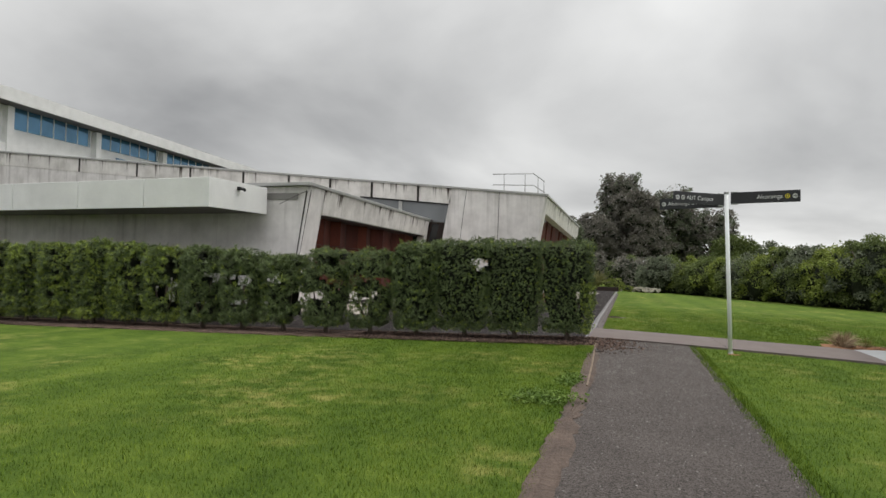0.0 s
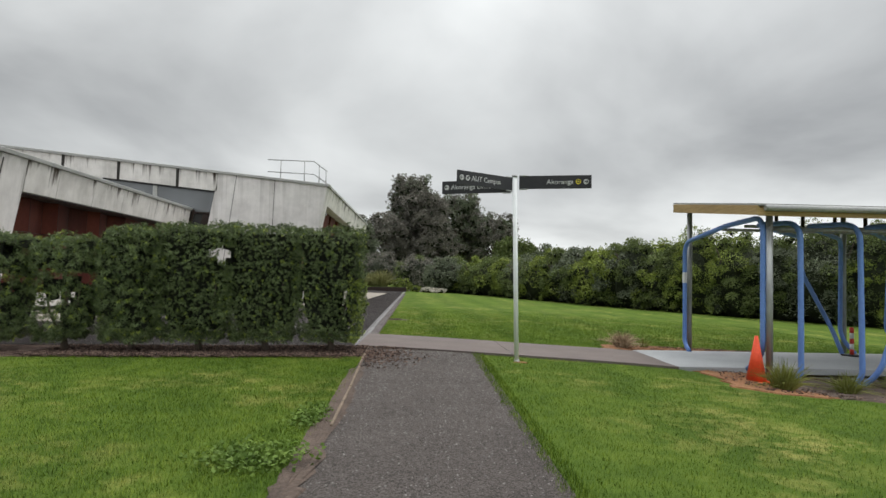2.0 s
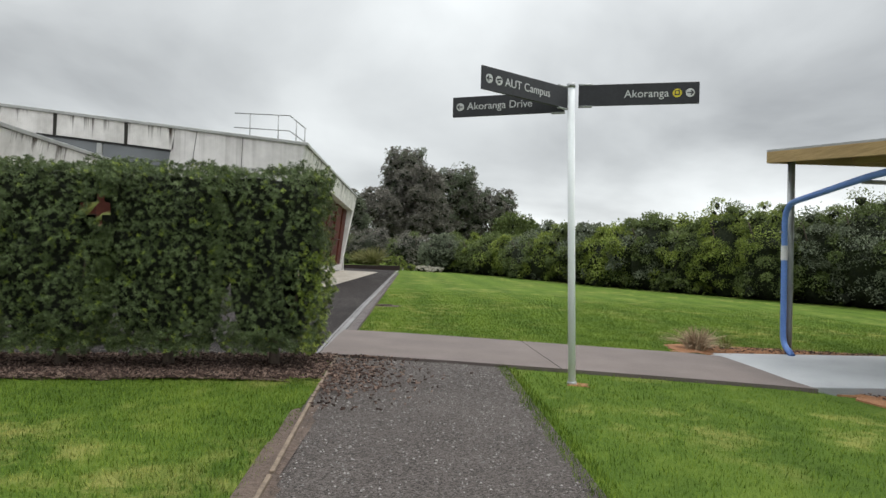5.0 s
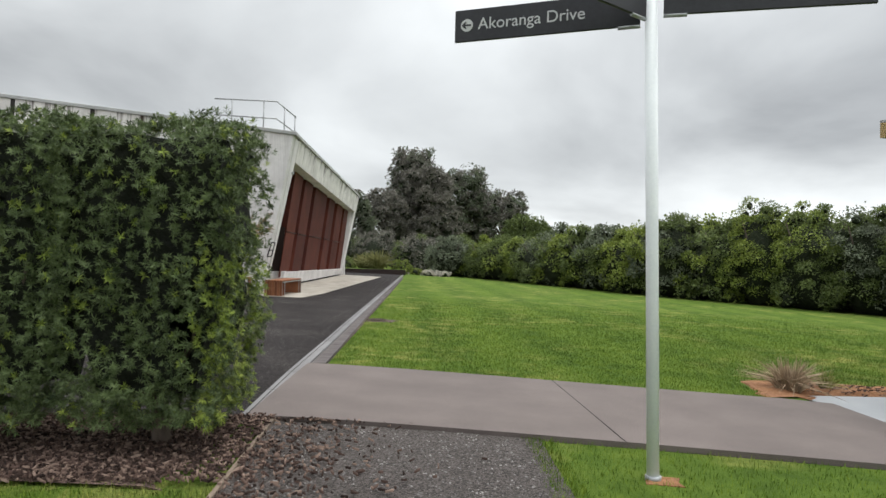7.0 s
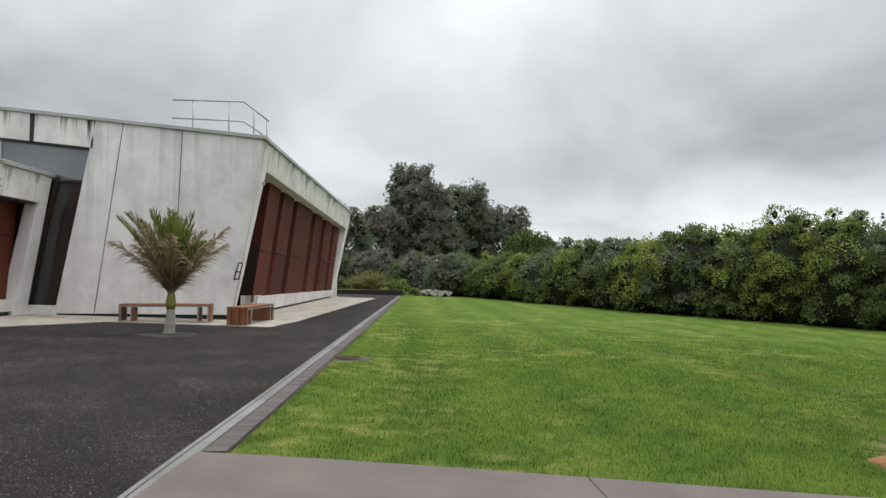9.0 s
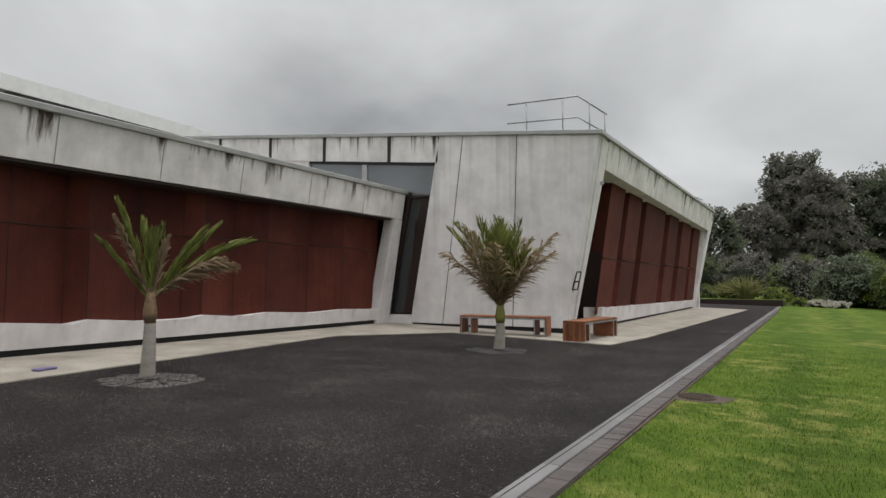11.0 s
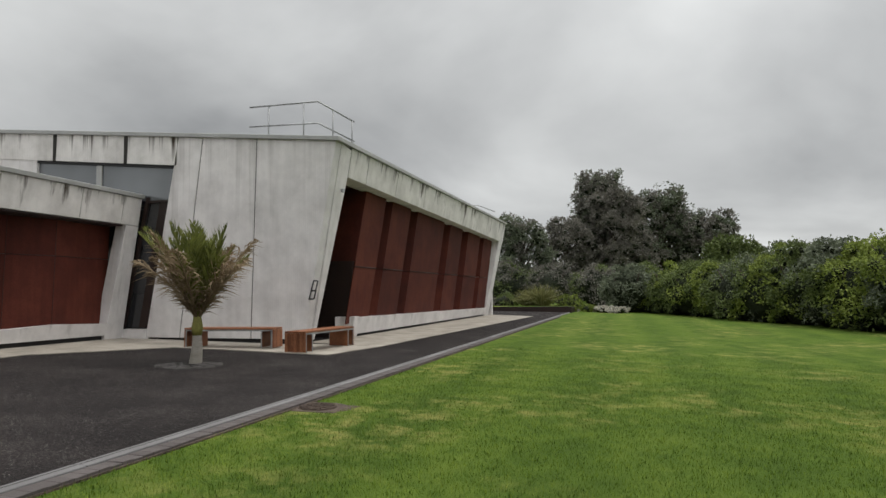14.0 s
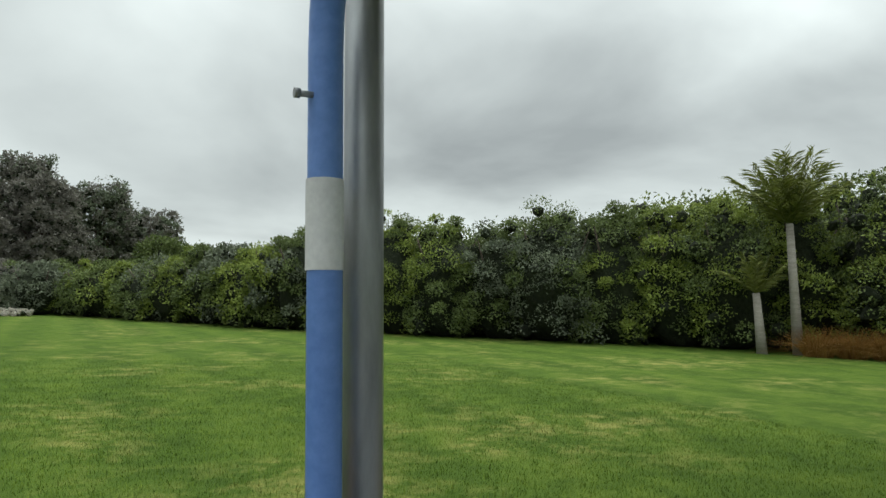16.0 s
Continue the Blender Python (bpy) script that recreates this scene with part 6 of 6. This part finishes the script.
tall_tree(-16.5, 84, 9.2, 7.5, 0.12, LEAF_OLIVE, LEAF_DARK, 504, "dark tree behind the building")
tall_tree(11.6, 75, 5.7, 6.2, 0.25, LEAF_DARK, LEAF_DARK, 505, "dark flat-topped pine behind the shelter belt", leaf=0.3)
tall_tree(14.4, 73, 5.4, 3.2, 0.5, LEAF_GREY, LEAF_GREY, 507, "thin grey tree top above the shelter belt", n=1400, leaf=0.25, gaps=8)
for i, (x, y, h, w, m, s) in enumerate(((3.3, 62.6, 3.3, 3.6, LEAF_GREY, LEAF_GREY), (0.4, 74, 3.6, 5, LEAF_OLIVE, LEAF_DARK), (-3.2, 76, 3.8, 5.5, LEAF_OLIVE, LEAF_DARK), (-8, 77, 4, 6, LEAF_DARK, LEAF_OLIVE))):
    bush(x, y, h, w, m, s, 520 + i, leaf=0.17, n=6500, name="large_shrub", label="grey-green shrub below the tall trees", category="shrub", group="shrubs below the trees")

planter = thing("raised_planter", (-2.5, 58, 0), "low dark timber planter wall round a lawn bed", "planter")
part("planter_wall", box(bmesh.new(), -14, -0.28, 57.9, 58.05, -0.2, 0.40, 0.01), DARKSTEEL_AND_SHADE, planter)
part("planter_side", box(bmesh.new(), -0.42, -0.28, 58.05, 66, -0.2, 0.34, 0.01), DARKSTEEL_AND_SHADE, planter)
part("planter_lawn", prism(bmesh.new(), [(-0.43, 58.06, -0.1), (-0.43, 72, -0.1), (-0.43, 72, 0.52), (-0.43, 58.06, 0.37)], (-13.5, 0, 0)), LAWN, planter)
bush(-0.85, 60.4, 1.15, 1.7, LEAF_GREEN, LEAF_GREEN, 540, leaf=0.10, n=3200, name="garden_shrub", label="bright green rounded garden shrub", category="shrub", group="garden bed")
bush(-5.2, 61.2, 1.15, 2.0, LEAF_DARK, LEAF_OLIVE, 541, leaf=0.12, n=2600, name="garden_shrub", label="dark low garden shrub", category="shrub", group="garden bed")
bush(-7.0, 62.0, 1.2, 2.2, LEAF_DARK, LEAF_OLIVE, 546, leaf=0.12, n=2600, name="garden_shrub", label="dark low garden shrub", category="shrub", group="garden bed")
tussock(-2.45, 60.3, 0.37, 1.5, 1.9, 380, FLAX, "large flax clump in the garden bed", 542, blade=0.028)
tussock(-3.5, 60.9, 0.37, 1.25, 1.6, 300, FLAX, "olive flax clump in the garden bed", 543, blade=0.028)
bush(0.55, 60.2, 0.5, 1.4, FLOWER, LEAF_GREEN, 545, leaf=0.10, n=2200, name="flower_bed", label="low bed of pale cream flowers", category="flowers", group="garden bed")
bush(1.6, 60.0, 0.45, 1.5, FLOWER, FLOWER, 544, leaf=0.10, n=2400, name="flower_bed", label="low bed of pale cream flowers", category="flowers", group="garden bed")
bush(2.5, 59.8, 0.38, 1.3, FLOWER, FLOWER, 547, leaf=0.10, n=2000, name="flower_bed", label="low bed of pale cream flowers", category="flowers", group="garden bed")


def tall_palm(x, y, h, seed, label, n=15, L=2.0):
    r = np.random.default_rng(seed)
    z = gz(x, y)
    ob = thing("palm_tree", (x, y, z), label, "palm tree")
    part("trunk", tube(bmesh.new(), [(x + 0.2, y, z - 0.1), (x + 0.12, y, z + h * 0.4), (x, y, z + h)], [0.17, 0.14, 0.11], 12), PALMTRUNK, ob)
    crown_at = Vector((x, y, z + h))
    for az, el, l, droop, brown in spread_fronds(n, (L * 0.75, L * 0.95), 34, 88, seed, 0.0, (0.0, 0.35)):
        way = Vector((math.cos(radians(az)) * math.cos(radians(el)), math.sin(radians(az)) * math.cos(radians(el)), math.sin(radians(el))))
        p, spine = crown_at.copy(), []
        for i in range(11):
            spine.append(p.copy())
            p = p + way * l / 10
            way = (way + Vector((0, 0, -droop / 10))).normalized()
        fr = part("frond", tube(bmesh.new(), spine, [0.03 * (1 - 0.08 * i) for i in range(11)], 5), FROND, ob)
        at, ways = [], []
        for i in range(1, 40):
            t = i / 40 * 10
            j = min(int(t), 9)
            pt = spine[j].lerp(spine[j + 1], t - j)
            w = (spine[j + 1] - spine[j]).normalized()
            side = w.cross(Vector((0, 0, 1))).normalized()
            for s in (-1, 1):
                at.append(pt[:])
                ways.append((w * 0.7 + side * s * 0.7 + Vector((0, 0, -0.1))).normalized()[:])
        leaf_object("leaflet_fringe", [leaf_arrays(r, np.array(at), np.array(ways), l * 0.3, 0.05, 0.2)], FROND, fr)
    return ob


tall_palm(25.5, 29.0, 4.1, 31, "slender palm with feathery crown before the shelter belt", 24, 2.4)
tall_palm(24.6, 29.6, 1.9, 32, "short young palm before the shelter belt", 9, 1.3)
tall_palm(27.6, 27.2, 2.2, 33, "short young palm before the shelter belt", 9, 1.4)
for k in range(5):
    tussock(25.6 + 0.45 * k, 28.3 - 0.75 * k, gz(26, 28), 0.95, 1.7, 620, SEDGE, "mound of orange-brown sedge below the palms", 560 + k)

# ---- tower crane on the skyline ----
crane = thing("tower_crane", (-63.4, 32.7, 0), "grey lattice tower crane behind the building", "crane")
CX, CY = -63.4, 32.7


def lattice(bm, a, b, w, bays, r, up=Vector((0, 0, 1))):
    a, b = Vector(a), Vector(b)
    way = (b - a).normalized()
    s = way.orthogonal().normalized() if abs(way.dot(up)) > 0.9 else way.cross(up).normalized()
    t = way.cross(s).normalized()
    cs = [s * w / 2 + t * w / 2, s * w / 2 - t * w / 2, -s * w / 2 - t * w / 2, -s * w / 2 + t * w / 2]
    for c in cs:
        tube(bm, [a + c, b + c], r, 5)
    for i in range(bays):
        p, q = a.lerp(b, i / bays), a.lerp(b, (i + 1) / bays)
        for k in range(4):
            c, d = cs[k], cs[(k + 1) % 4]
            tube(bm, [p + (c if i % 2 else d), q + (d if i % 2 else c)], r * 0.6, 4)
            tube(bm, [q + c, q + d], r * 0.6, 4)
    return bm


part("mast", lattice(bmesh.new(), (CX, CY, 0), (CX, CY, 21.6), 1.8, 13, 0.13), CRANE_GREY, crane)
part("slewing_ring", tube(bmesh.new(), [(CX, CY, 21.5), (CX, CY, 22.1), (CX, CY, 22.4), (CX, CY, 22.9)], [1.25, 1.45, 1.1, 1.0], 12), CRANE_GREY, crane)
part("platform", box(bmesh.new(), CX - 1.4, CX + 1.4, CY - 1.5, CY + 1.5, 22.9, 23.05), CRANE_DARK, crane)
part("cab", box(bmesh.new(), CX - 0.9, CX + 0.9, CY - 0.9, CY + 0.9, 23.1, 25.0, 0.05), CRANE_GREY, crane)
part("tower_head", lattice(bmesh.new(), (CX, CY, 25), (CX, CY, 31), 1.2, 5, 0.10), CRANE_GREY, crane)
part("jib", lattice(bmesh.new(), (CX - 0.2, CY - 0.6, 25.0), (CX - 2.6, CY - 14, 18.4), 1.2, 14, 0.09), CRANE_DARK, crane)
part("counter_jib", lattice(bmesh.new(), (CX + 0.3, CY + 0.6, 25.6), (CX + 2.6, CY + 8.0, 28.8), 1.1, 8, 0.14), CRANE_DARK, crane)
part("counter_deck", prism(bmesh.new(), [(CX - 0.4, CY + 0.6, 25.3), (CX + 0.9, CY + 0.6, 25.3), (CX + 3.2, CY + 8.2, 28.5), (CX + 1.9, CY + 8.2, 28.5)], (0, 0, 0.5)), CRANE_DARK, crane)
part("counterweight", turned_box(bmesh.new(), (1.6, 1.5, 1.7), pose(CX + 2.1, CY + 6.4, 27.3, 20, 0, -16), 0.05), COUNTERWEIGHT, crane, "green-grey counterweight block")
part("tie_rope", tube(bmesh.new(), [(CX, CY, 31), (CX - 2.4, CY - 13, 19.6)], 0.07, 5), CRANE_DARK, crane)

# ---- grass blades ----
def blades(name, n, box4, clear, seed, h=0.034, label="short mown grass blades"):
    r = np.random.default_rng(seed)
    x = r.uniform(box4[0], box4[1], n)
    y = r.uniform(box4[2], box4[3], n)
    keep = np.array([clear(a, b) for a, b in zip(x, y)])
    x, y = x[keep], y[keep]
    n = len(x)
    z = np.array([gz(a, b) for a, b in zip(x, y)])
    a = r.uniform(0, 2 * math.pi, n)
    hh = h * r.uniform(0.5, 1.4, n)
    lean = r.uniform(0.1, 0.9, n)
    w = 0.003
    c = np.stack([x, y, z - 0.003], 1)
    side = np.stack([-np.sin(a), np.cos(a), 0 * a], 1) * w
    tip = c + np.stack([np.cos(a) * hh * lean, np.sin(a) * hh * lean, hh], 1)
    v = np.stack([c - side, c + side, tip], 1).reshape(-1, 3)
    return tagged(new(name, array_mesh(name, v, np.arange(3 * n).reshape(-1, 3), BLADE)), label, "grass", kind="stuff")


rg = random.Random(4)
left_edge = lambda x, y: x < -0.05 - 0.12 * abs(noise.noise(Vector((0, y * 2.2, 0)))) - (0.0 if y > 10 else 0.05)
blades("grass_west", 330000, (-9.5, -0.1, 1.5, 13.9), lambda x, y: left_edge(x, y) and y < 13.70 + 0.12 * noise.noise(Vector((x * 3, 0, 0))) and rg.random() < 1.05 + 0.125 * x, 61)
blades("grass_east", 150000, (1.6, 9.5, 2.0, 15.0), lambda x, y: x > 1.72 + 0.08 * noise.noise(Vector((0, y * 2.5, 4))) and y < 15.06 - 0.075 * (x + 0.34) and (x < 5.45 or y < 12.2) and rg.random() < 1.3 - 0.14 * x, 62)
blades("grass_north", 500000, (-0.2, 14.0, 16.0, 34.0), lambda x, y: y > 17.46 - 0.095 * x + 0.04 * noise.noise(Vector((x * 4, 0, 0))) and x > xk(y) + 0.33 and not (x > 4.9 and y < 18.2) and math.hypot(x - 0.05, y - 23.5) > 0.36 and rg.random() < 1.05 - math.hypot(max(0, x - 4) * 0.8, y - 16.5) * 0.062, 63)
blades("grass_edge_path", 12000, (1.68, 1.95, 2.0, 15.0), lambda x, y: x > 1.74 + 0.07 * noise.noise(Vector((0, y * 3.1, 4))), 64, 0.045, "longer grass along the path edge")

# clover and weeds by the path
r = np.random.default_rng(9)
n = 1100
x, y = r.normal(-0.42, 0.18, n), r.normal(7.9, 0.17, n)
c = np.stack([x, y, np.array([gz(a, b) for a, b in zip(x, y)]) + r.uniform(0.02, 0.09, n)], 1)
way = unit(np.stack([r.normal(size=n), r.normal(size=n), r.uniform(0, 0.6, n)], 1))
v, f = leaf_arrays(r, c, way, 0.04, 0.03, 0.1)
tagged(new("weed_patch", array_mesh("weed_patch", v, f, CLOVER)), "low dark green weeds in the lawn", "weeds", kind="stuff")
n = 500
x, y = r.normal(-0.22, 0.08, n), r.normal(9.3, 0.2, n)
c = np.stack([x, y, np.array([gz(a, b) for a, b in zip(x, y)]) + r.uniform(0.02, 0.08, n)], 1)
v, f = leaf_arrays(r, c, unit(np.stack([r.normal(size=n), r.normal(size=n), r.uniform(0, 0.6, n)], 1)), 0.04, 0.03, 0.1)
tagged(new("weed_tuft", array_mesh("weed_tuft", v, f, CLOVER)), "small green weeds at the path edge", "weeds", kind="stuff")
